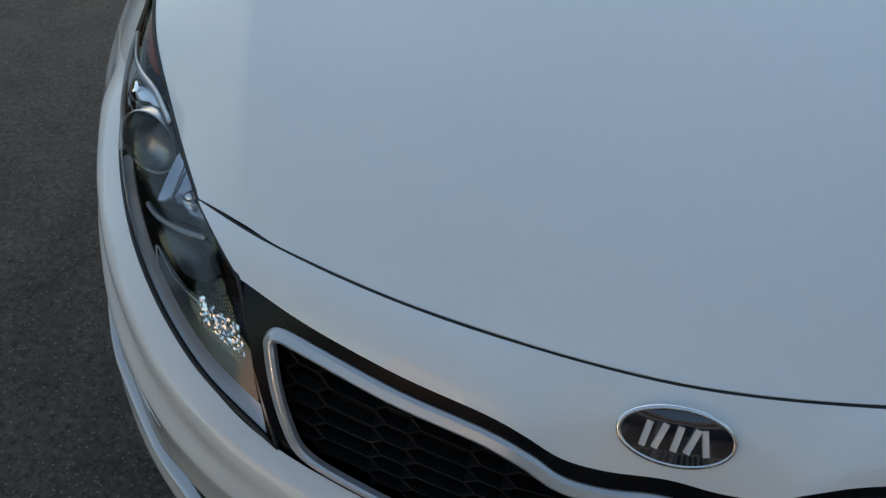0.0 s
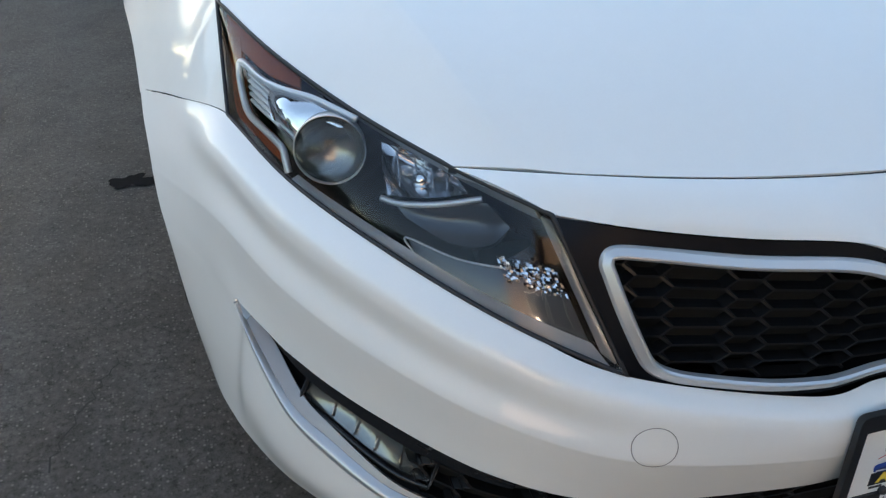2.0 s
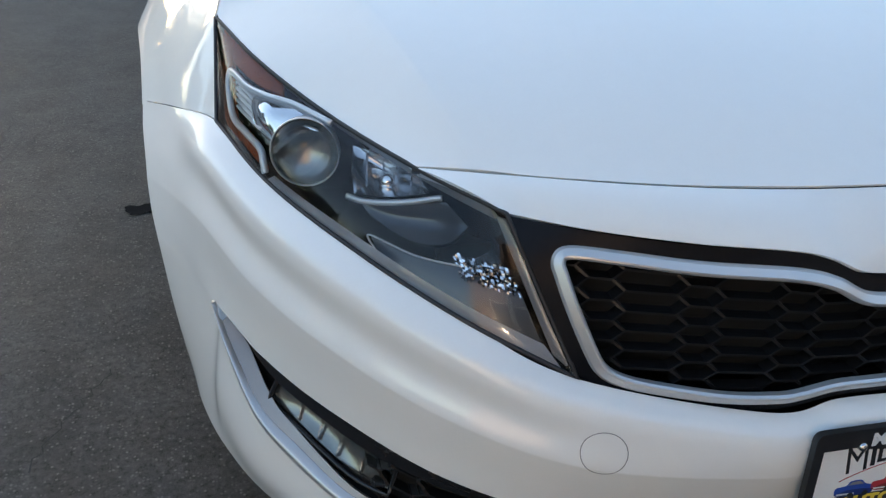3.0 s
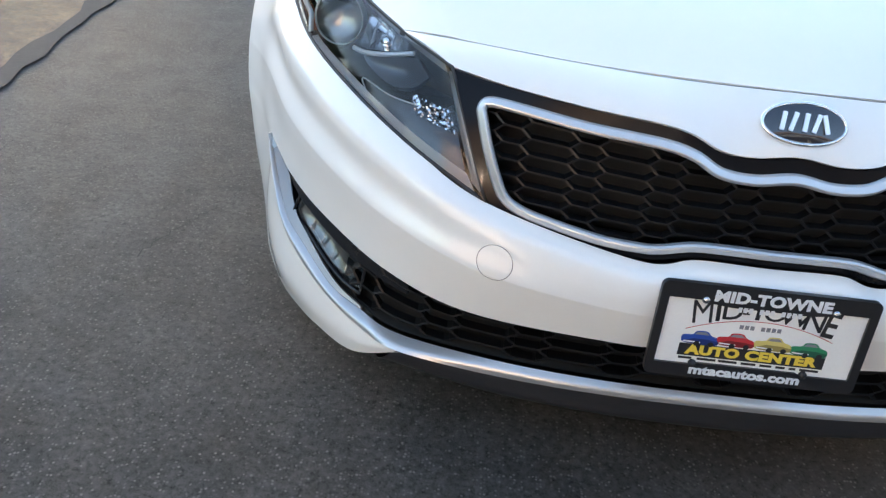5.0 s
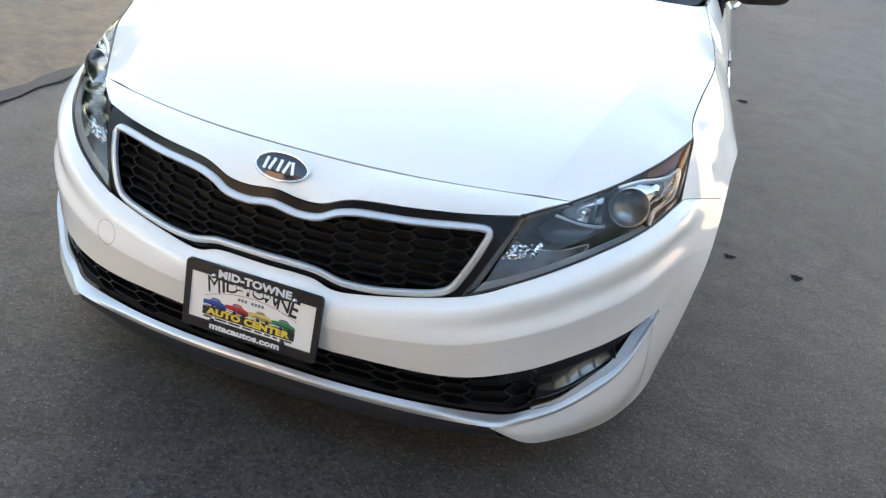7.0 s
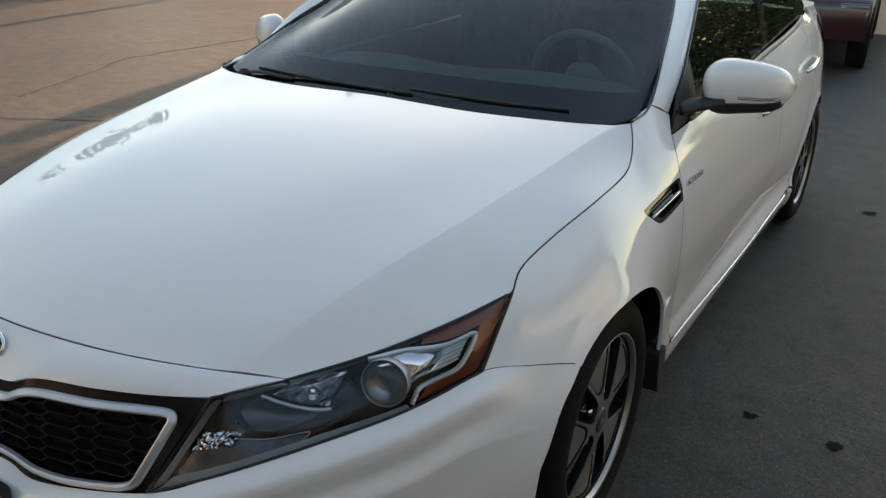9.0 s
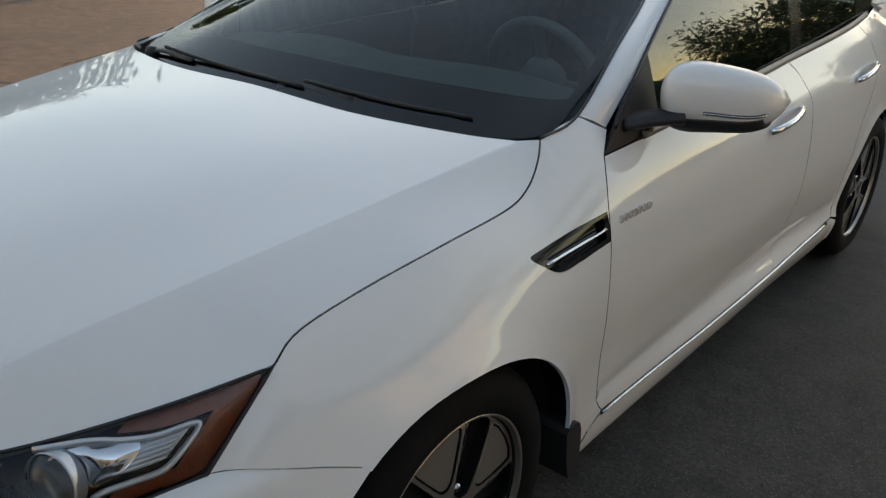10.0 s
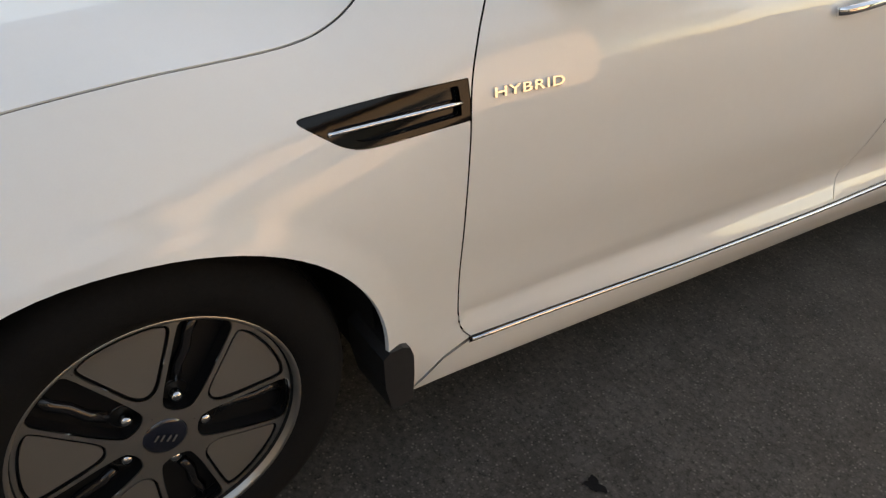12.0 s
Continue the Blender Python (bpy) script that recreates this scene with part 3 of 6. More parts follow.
# hood, from columns running back
hood_cols = [
    [(0, .021, .738), (0, .16, .795), (0, .35, .850), (0, .62, .905), (0, .92, .948), (0, 1.239, .977)],
    [(.25, .0570, .7295), (.262, .19, .790), (.275, .36, .844), (.295, .62, .899), (.315, .92, .941), (.33, 1.238, .9715)],
    [(.43, .112, .7235), (.455, .24, .780), (.487, .40, .8265), (.532, .64, .8745), (.575, .94, .9215), (.61, 1.285, .970)],
]
hood_crease = [(.505, .150, .7190), (.541, .261, .769), (.580, .408, .815), (.637, .648, .8655), (.684, .950, .9135), (.728, 1.335, .9685)]
side_edge = spline([HJ] + LAMP_TOP[2:], 12)[:-1] + spline(FENDER_GAP, 10)
NV = 72
cols = [even(spline(c), NV) for c in hood_cols]
crease_line, edge_line = even(spline(hood_crease), NV), even(side_edge, NV)
hood_grid = []
for j in range(NV):
    a, b = crease_line[j], edge_line[j]
    bulge = 0.0005 + 0.02 * (b - a).length ** 2
    outer_part = [a.lerp(b, k / 10) + Vector((0, 0, bulge * 4 * k / 10 * (1 - k / 10))) for k in range(1, 11)]
    hood_grid.append(spline([c[j] for c in cols] + [a], 14) + outer_part)
skin("hood", mirrored(hood_grid), PAINT, car, (0, 0, 1), flange=0.02, gap=0.0019, label="white hood with raised side creases")

# dark gap round the hood
for sign in (1, -1):
    run = [Vector((sign * p.x, p.y, p.z)) for p in spline(NOSE_GAP, 10)]
    sweep("hood_seal", [p + Vector((0, .002, -.0055)) for p in run], ring_profile(.0042, 8), MATTE_BLACK, car, up=(0, 0, 1), label="black rubber seal under the hood edge")
    run = [Vector((sign * p.x, p.y, p.z)) for p in spline(FENDER_GAP, 10)]
    sweep("hood_seal", [p + Vector((-sign * .003, 0, -.0060)) for p in run], ring_profile(.0032, 8), MATTE_BLACK, car, up=(0, 0, 1), label="black rubber seal under the hood edge")

# nose strip above the grille
nose_low = spline(BLACK_TOP, 10)
lo, hi = even(nose_low, 60), even(spline(NOSE_GAP, 10), 60)
nose = []
for k in range(9):
    s = k / 8
    row = []
    for a, b in zip(lo, hi):
        p = a.lerp(b, s)
        p += Vector((0, -0.005, 0.006)) * 4 * s * (1 - s)
        row.append(p)
    nose.append(row)
skin("nose_panel", mirrored(nose), PAINT, car, (0, -1, 0.6), flange=0.012, gap=0.002, label="white strip between grille and hood")

# front bumper: upper skin
B0 = [(0, -.100, .359), (.10, -.098, .356), (.20, -.092, .351), (.42, -.050, .346), (.56, .010, .367), (.68, .126, .385), (.765, .246, .394), FOG, (.882, .460, .425), (.926, .548, .430)]
B1 = [(0, -.113, .430), (.10, -.111, .428), (.20, -.105, .425), (.41, -.064, .440), (.564, .012, .475), (.683, .130, .497), (.772, .268, .510), (.838, .405, .525), (.888, .510, .528), (.938, .602, .530)]
B2 = [(0, -.104, .483), (.10, -.103, .486), (.19, -.096, .470), (.417, -.044, .505), (.562, .030, .552), (.677, .146, .583), (.769, .296, .606), (.833, .438, .618), (.884, .545, .600), (.940, .648, .573)]
B3 = [(0, -.075, .503), (.105, -.074, .504), (.19, -.067, .488), HL, (.543, .050, .578), (.655, .165, .615), (.748, .320, .635), FB, (.874, .595, .638), (.938, .698, .610)]
for row in (B0, B1, B2, B3):
    for k in (8, 9):
        row[k] = (half_width(row[k][1], row[k][2]), row[k][1], row[k][2])
# two shelves run along the bumper below the headlight, with a hollow between them
def bumper_row(w, push):
    """A line along the bumper at the share w of the way down from the lamp, pushed out by up to push."""
    row = []
    for k in range(10):
        amount = (0, 0, .05, .40, .85, 1, 1, .9, .45, 0)[k]
        p = even(spline([B3[k], B2[k], B1[k], B0[k]], 12), 101)[round(100 * w)]
        run = Vector(B1[min(k + 1, 9)]) - Vector(B1[max(k - 1, 0)])
        out = Vector((run.y, -run.x, 0)).normalized() if k else Vector((0, -1, 0))
        p = p + (out + Vector((0, 0, .45))) * push * amount
        if k >= 8:
            p.x = half_width(p.y, p.z)
        row.append((p.x if k else 0, p.y, p.z))
    return row


BUMPER_ROWS = [B0, bumper_row(.80, .001), bumper_row(.60, .0055), bumper_row(.53, .0055), bumper_row(.38, -.0030), bumper_row(.24, .0050), bumper_row(.14, .0050), B3]
bumper = new("front_bumper")
bumper.parent = car
bumper_half = loft(BUMPER_ROWS, 90, 56, keep=True)

# corner below the fog lamps, on either side
C_TOP = [(.535, .003, .211), (.600, .055, .206), (.675, .118, .226), (.745, .190, .263), (.790, .250, .302), (.825, .330, .372), FOG, B0[8], B0[9]]
C_LOW = [(.530, .002, .206), (.621, .077, .137), (.703, .163, .121), (.762, .248, .106), (.801, .310, .103), (.835, .380, .104), (.856, .430, .108), (.876, .488, .120), (.891, .545, .150)]
C_OUT = (0, .004, .008, .011, .011, .009, .005, .003, .002)
C_MID = [((a[0] + b[0]) / 2 + w, (a[1] + b[1]) / 2 - w * .8, (a[2] + b[2]) / 2) for w, a, b in zip(C_OUT, C_TOP, C_LOW)]
corner = loft([C_LOW, C_MID, C_TOP], 80, 14, keep=True)
# the corner runs on smoothly from the skin behind the fog lamp
for k in range(1, 22):
    corner[-1][-k] = bumper_half[0][-k].copy()
na, nb = grid_normals(bumper_half), grid_normals(corner)
n_skin, n_corner = len(bumper_half[0]), len(corner[0])
on_skin, on_right, on_left = {}, {}, {}
for k in range(1, 20):
    a, b = na[0][-k], nb[-1][-k]
    n = (a + b * (1 if a.dot(b) > 0 else -1)).normalized()
    on_skin[(0, 2 * n_skin - 1 - k)] = n
    on_skin[(0, k - 1)] = Vector((-n.x, n.y, n.z))
    on_right[(len(corner) - 1, n_corner - k)] = n
    on_left[(len(corner) - 1, n_corner - k)] = Vector((-n.x, n.y, n.z))
skin("bumper_skin", mirrored(bumper_half), PAINT, bumper, (0, -1, 0), flange=0.022, gap=0, label="white bumper skin", shared=on_skin)
skin("bumper_corner", corner, PAINT, bumper, (1, -.6, 0), flange=0.02, gap=0, label="white lower bumper corner", shared=on_right)
skin("bumper_corner", [flip_x(r) for r in corner], PAINT, bumper, (-1, -.6, 0), flange=0.02, gap=0, label="white lower bumper corner", shared=on_left)

# silver blade under the lower grille, ending in a V round the fog lamp
BLADE_TOP = [(0, -.070, .252), (.19, -.060, .247), (.365, -.025, .235), (.537, .035, .222), (.610, .085, .228), (.669, .125, .244), (.734, .196, .281), (.775, .243, .309), (.808, .312, .362), FOG]
BLADE_LOW = [(0, -.080, .230), (.20, -.070, .225), (.38, -.035, .211), (.535, .001, .210), (.600, .053, .206), (.675, .116, .226), (.745, .188, .263), (.790, .248, .302), (.825, .328, .372), (.837, .370, .419)]
BLADE_MID = [((a[0] + b[0]) / 2 + .003, (a[1] + b[1]) / 2 - .006, (a[2] + b[2]) / 2 + .001) for a, b in zip(BLADE_TOP, BLADE_LOW)]
BLADE_MID[0] = (0, BLADE_MID[0][1], BLADE_MID[0][2])
skin("bumper_blade", mirrored(loft([BLADE_LOW, BLADE_MID, BLADE_TOP], 80, 8, keep=True)), SILVER, bumper, (0, -1, .3), flange=0.005, gap=0.0004, label="silver blade along the bumper")

FOG_UP = [B0[4], B0[5], B0[6], (.800, .306, .405), FOG]
FOG_LO = [(B0[4][0], B0[4][1] + .004, B0[4][2] - .001), (B0[5][0] - .002, B0[5][1] + .010, B0[5][2] - .004), (B0[6][0] - .006, B0[6][1] + .016, B0[6][2] - .006), (.790, .322, .398), (FOG[0] - .002, FOG[1] + .005, FOG[2] - .002)]
BEZEL_OUT = [(a[0], a[1], a[2]) for a in BLADE_TOP[4:]]
BEZEL_IN = []
for k, wide in enumerate((.004, .010, .015, .019, .021, .010)):
    a, c = Vector(BEZEL_OUT[max(k - 1, 0)]), Vector(BEZEL_OUT[min(k + 1, 5)])
    across = Vector((a.z - c.z, 0, c.x - a.x)).normalized()
    BEZEL_IN.append(tuple(Vector(BEZEL_OUT[k]) + across * wide + Vector((0, wide * .40, 0))))
for sign in (1, -1):
    rows = loft([BEZEL_OUT, BEZEL_IN], 40, 4, keep=True)
    skin("fog_bezel", rows if sign > 0 else [flip_x(r) for r in rows], BLADE_GREY, bumper, (sign * .2, -1, .6), flange=0.006, gap=0, label="satin silver bezel beside the fog lamp")
    rows = loft([FOG_LO, FOG_UP], 24, 3, keep=True)
    skin("fog_trim", rows if sign > 0 else [flip_x(r) for r in rows], PAINT, bumper, (sign * .5, -1, -.3), flange=0.012, gap=0, label="white lip over the fog lamp")

# dark valance below the blade
V_TOP = BLADE_LOW[:4]
V_LOW = [(0, -.035, .150), (.20, -.025, .148), (.38, .008, .142), (.575, .075, .135)]
V_BACK = [(0, .150, .140), (.20, .155, .140), (.38, .170, .138), (.60, .220, .135)]
skin("valance", mirrored(loft([V_BACK, V_LOW, V_TOP], 40, 12, keep=True)), VALANCE, bumper, (0, -1, 0), flange=0, gap=0, label="dark grey plastic lower valance")


# lower grille: dark recess behind the opening, with bars
def lower_at(u, s, depth):
    """A point in the lower opening: u along it (0 middle, 1 tip), s from the blade to the bumper edge."""
    k = min(int(u * 200), 200)
    p = LOW_T[k].lerp(LOW_B[k], s)
    return p + Vector((-0.35 * u, 1, 0)).normalized() * depth


LOW_T = even(spline(BLADE_TOP), 201)
LOW_B = even(spline(B0[:8]), 201)
lower = new("lower_grille")
lower.parent = car
tagged(lower, "black lower grille with long hexagon openings")
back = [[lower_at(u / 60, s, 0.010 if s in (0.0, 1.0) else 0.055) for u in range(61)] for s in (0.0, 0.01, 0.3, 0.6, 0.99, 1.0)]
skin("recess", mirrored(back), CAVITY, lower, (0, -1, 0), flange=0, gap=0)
hexes_v, hexes_f = [], []


def strut(verts, faces, a, b, w, d, inward, upw):
    """A flat bar from a to b, w wide and d deep, added to lists of verts and faces."""
    s = (b - a).cross(inward).normalized() * w / 2
    i0 = len(verts)
    for p in (a, b):
        verts += [p - s, p + s, p + s + inward * d, p - s + inward * d]
    for k in range(4):
        faces.append((i0 + k, i0 + (k + 1) % 4, i0 + 4 + (k + 1) % 4, i0 + 4 + k))


def hex_lattice(place, keep, a0, a1, b0, b1, short, long, run, high, w, d, inward):
    """Struts of a stretched honeycomb over a range of a (across) and b (up), set on place(a, b) where keep(a, b) holds.
    Columns of short and long cells take turns; short and long: their flat edges, run: the slant between them."""
    verts, faces = [], []
    step = (short + long) / 2 + run
    na, nb = int((a1 - a0) / step) + 2, int((b1 - b0) / high) + 2
    for i in range(-1, na):
        here, there = (short / 2, long / 2) if i % 2 else (long / 2, short / 2)
        cx, nx = a0 + i * step, a0 + (i + 1) * step
        for j in range(-1, nb):
            cy = b0 + j * high + (high / 2 if i % 2 else 0)
            e = [((cx - here, cy + high / 2), (cx + here, cy + high / 2)),
                 ((cx + here, cy + high / 2), (nx - there, cy)),
                 ((cx + here, cy - high / 2), (nx - there, cy))]
            for p, q in e:
                cuts = 6
                for k in range(cuts):
                    pa = tuple(u + (v - u) * k / cuts for u, v in zip(p, q))
                    pb = tuple(u + (v - u) * (k + 1) / cuts for u, v in zip(p, q))
                    if keep(*pa) and keep(*pb):
                        strut(verts, faces, place(*pa), place(*pb), w, d, inward, None)
    return verts, faces


LOW_LEN = 0.66
vv, ff = hex_lattice(lambda a, b: lower_at(abs(a), b, .018) if a >= 0 else Vector((-lower_at(-a, b, .018).x, lower_at(-a, b, .018).y, lower_at(-a, b, .018).z)),
                     lambda a, b: abs(a) <= LOW_LEN and 0.0 <= b <= 1.0, -.68, .68, 0, 1, .034, .074, .020, .31, .0040, .02, Vector((0, 1, 0)))
raw("grille_lattice", vv, ff, LATTICE_BLACK, lower, smooth=False)

# main grille: glossy black surround, satin chrome ring, lattice set back
GT, GL = even(spline(BLACK_TOP), 121), even(spline(BLACK_LOW), 121)


def front_depth(x, z):
    """Depth and slope of the grille face at a place seen from the front."""
    ax = abs(x)

    def at(curve):
        for a, b in zip(curve, curve[1:]):
            if a.x <= ax <= b.x:
                s = (ax - a.x) / max(b.x - a.x, 1e-9)
                return a.lerp(b, s)
        return curve[-1] + (curve[-1] - curve[-2]).normalized() * (ax - curve[-1].x)
    lo, hi = at(GL), at(GT)
    s = (z - lo.z) / max(hi.z - lo.z, 1e-6)
    s = min(max(s, -0.2), 1.2)
    return lo.y + (hi.y - lo.y) * s - 0.010 * 4 * s * (1 - s)


def front_surf(x, z):
    e = 0.004
    dx = (front_depth(x + e, z) - front_depth(x - e, z)) / (2 * e)
    dz = (front_depth(x, z + e) - front_depth(x, z - e)) / (2 * e)
    return Vector((x, front_depth(x, z), z)), Vector((dx, -1, dz)).normalized()


outer_half = [(p.x, p.z) for p in even(GL, 50)] + [(p.x, p.z) for p in reversed(even(GT, 50))]
outer = outer_half + [(-x, z) for x, z in reversed(outer_half[1:-1])]
RING = [(0, .640), (.055, .632), (.103, .636), (.142, .654), (.185, .661), (.29, .661), (.38, .664), (.428, .664), (.440, .655), (.437, .640),
        (.425, .605), (.405, .560), (.392, .540), (.372, .528), (.335, .519), (.25, .508), (.185, .508), (.160, .512), (.115, .524), (.06, .526), (0, .525)]
ring_half = [(p.x, p.y) for p in spline([(x, z, 0) for x, z in RING], 10)]
ring = ring_half + [(-x, z) for x, z in reversed(ring_half[1:-1])]
grille = new("grille")
grille.parent = car
tagged(grille, "black grille in a satin chrome ring")
trimmed("surround", outer, front_surf, SURROUND_BLACK, grille, step=0.018, flange=0.02, gap=0.001, holes=[ring], label="glossy black surround", depth=0.004)
path3 = [front_surf(x, z) for x, z in ring]
sweep("chrome_ring", [p - n * 0.004 for p, n in path3], [(-.0092, -.001), (.0072, -.001), (.0072, .0065), (.0048, .0098), (.0026, .0104), (-.0060, .0064), (-.0092, .0020)], SILVER, grille, closed=True, up=[n for p, n in path3], label="satin chrome ring", smooth=False)
vv, ff = hex_lattice(lambda a, b: front_surf(a, b)[0] + Vector((0, .014, 0)), lambda a, b: inside((a, b), ring), -.4475, .46, .50, .70, .026, .056, .0145, .0226, .0034, .016, Vector((0, 1, 0)))
raw("grille_lattice", vv, ff, LATTICE_BLACK, grille, smooth=False)
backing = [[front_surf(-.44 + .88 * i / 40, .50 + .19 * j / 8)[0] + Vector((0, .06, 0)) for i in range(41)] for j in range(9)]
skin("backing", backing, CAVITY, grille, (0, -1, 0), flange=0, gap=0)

# oval badge with plain bars
badge = new("badge")
badge.parent = car
tagged(badge, "dark oval badge with chrome rim")
bn = Vector((0, -.80, .60)).normalized()
bx = Vector((1, 0, 0))
by = bx.cross(bn) * -1
BADGE_AT = Vector((0, -.022, .709))


def badge_pt(a, b, h):
    return BADGE_AT + bx * a + by * b + bn * (h - 0.25 * a * a / 0.3)


oval = [badge_pt(.058 * math.cos(2 * math.pi * k / 48), .029 * math.sin(2 * math.pi * k / 48), 0.0) for k in range(48)]
bm = bmesh.new()
rings = [[bm.verts.new(badge_pt(.056 * f * math.cos(2 * math.pi * k / 48), .027 * f * math.sin(2 * math.pi * k / 48), 0.003 + 0.003 * (1 - f * f))) for k in range(48)] for f in (1.0, 0.7, 0.35)]
for a, b in zip(rings, rings[1:]):
    for k in range(48):
        bm.faces.new((a[k], a[(k + 1) % 48], b[(k + 1) % 48], b[k]))
bm.faces.new(rings[-1])
part("badge_field", bm, BADGE_BLUE, badge)
sweep("badge_rim", oval, ring_profile(.0032, 8), MIRROR_CHROME, badge, closed=True, up=bn, label="chrome rim")
for strokes in ([((-.034, -.013), (-.030, .013))], [((-.022, -.013), (-.014, .013))], [((-.003, -.013), (.001, .013))], [((.010, -.013), (.018, .013))], [((.030, -.013), (.024, .013))]):
    vv, ff = [], []
    for a, b in strokes:
        strut(vv, ff, badge_pt(*a, .0085), badge_pt(*b, .0085), .0062, .003, -bn, None)
        n0 = len(vv) - 8
        ff += [(n0 + 3, n0 + 2, n0 + 1, n0), (n0 + 4, n0 + 5, n0 + 6, n0 + 7)]
    raw("badge_bar", vv, ff, BAR_METAL, badge, smooth=False)

# fenders
fender_line = [(p.y, p.z) for p in spline(FENDER_GAP, 6)]
fender_poly = (fender_line + [(1.44, .990), (1.505, 1.000), (1.582, .963), (1.528, .919)] +
               [(p.x, p.y) for p in spline([(1.528, .919, 0), (1.500, .870, 0), (1.476, .800, 0), (1.473, .715, 0), (1.476, .555, 0), (1.490, .381, 0), (1.505, .320, 0), (1.530, .288, 0)], 5)][1:] +
               [(1.47, .262), (1.402, .205), (1.375, .25)] + arch(HUB_Y, 4, 126) +
               [(q.y, q.z) for q in reversed(spline(B3[6:], 6)) if .484 < q.y < .695] + [(.515, .685), (.555, .722), (.590, .751)])
door_front = [(p.x, p.y) for p in spline([(1.528, .919, 0), (1.500, .870, 0), (1.476, .800, 0), (1.473, .715, 0), (1.476, .555, 0), (1.490, .381, 0), (1.505, .320, 0), (1.530, .288, 0)], 5)]
def round_outline(pts, radii, n=5):
    """A closed outline whose corners are rounded off, each by its radius."""
    out = []
    for i in range(len(pts)):
        a, b, c = Vector(pts[i - 1]), Vector(pts[i]), Vector(pts[(i + 1) % len(pts)])
        r = radii[i]
        p, q = b + (a - b).normalized() * min(r, (a - b).length / 2), b + (c - b).normalized() * min(r, (c - b).length / 2)
        out += [tuple(p.lerp(b, k / n).lerp(b.lerp(q, k / n), k / n)) for k in range(n + 1)]
    return out


VENT = round_outline([(1.172, .799), (1.335, .811), (1.4715, .817), (1.4735, .752), (1.32, .744), (1.258, .744)], (.020, .02, .003, .003, .02, .034))
CHANNEL = round_outline([(1.212, .793), (1.335, .802), (1.452, .808), (1.456, .763), (1.335, .755), (1.272, .754)], (.012, .02, .004, .004, .02, .02))
BELT = [(1.528, .919), (2.014, .943), (2.628, .980), (3.30, 1.020), (3.72, 1.050)]
belt_line = [(p.x, p.y) for p in spline([(a, b, 0) for a, b in BELT], 8)]


def belt_z(y):
    for a, b in zip(belt_line, belt_line[1:]):
        if a[0] <= y <= b[0]:
            return a[1] + (b[1] - a[1]) * (y - a[0]) / (b[0] - a[0])
    return belt_line[-1][1]


DOOR_BACK = [(2.715, belt_z(2.715)), (2.775, .935), (2.805, .85), (2.815, .70), (2.790, .50), (2.730, .36), (2.700, .288)]
REAR_BACK = [(3.52, belt_z(3.52)), (3.60, .96), (3.60, .86), (3.52, .76), (3.42, .66), (3.365, .50), (3.335, .31)]
STRIP_Z = [(1.528, .284), (2.10, .278), (2.70, .286), (3.335, .304)]


def strip_z(y):
    for a, b in zip(STRIP_Z, STRIP_Z[1:]):
        if y <= b[0]:
            return a[1] + (b[1] - a[1]) * (y - a[0]) / (b[0] - a[0])
    return STRIP_Z[-1][1]


def smooth2(pts, n=5):
    return [(p.x, p.y) for p in spline([(a, b, 0) for a, b in pts], n)]


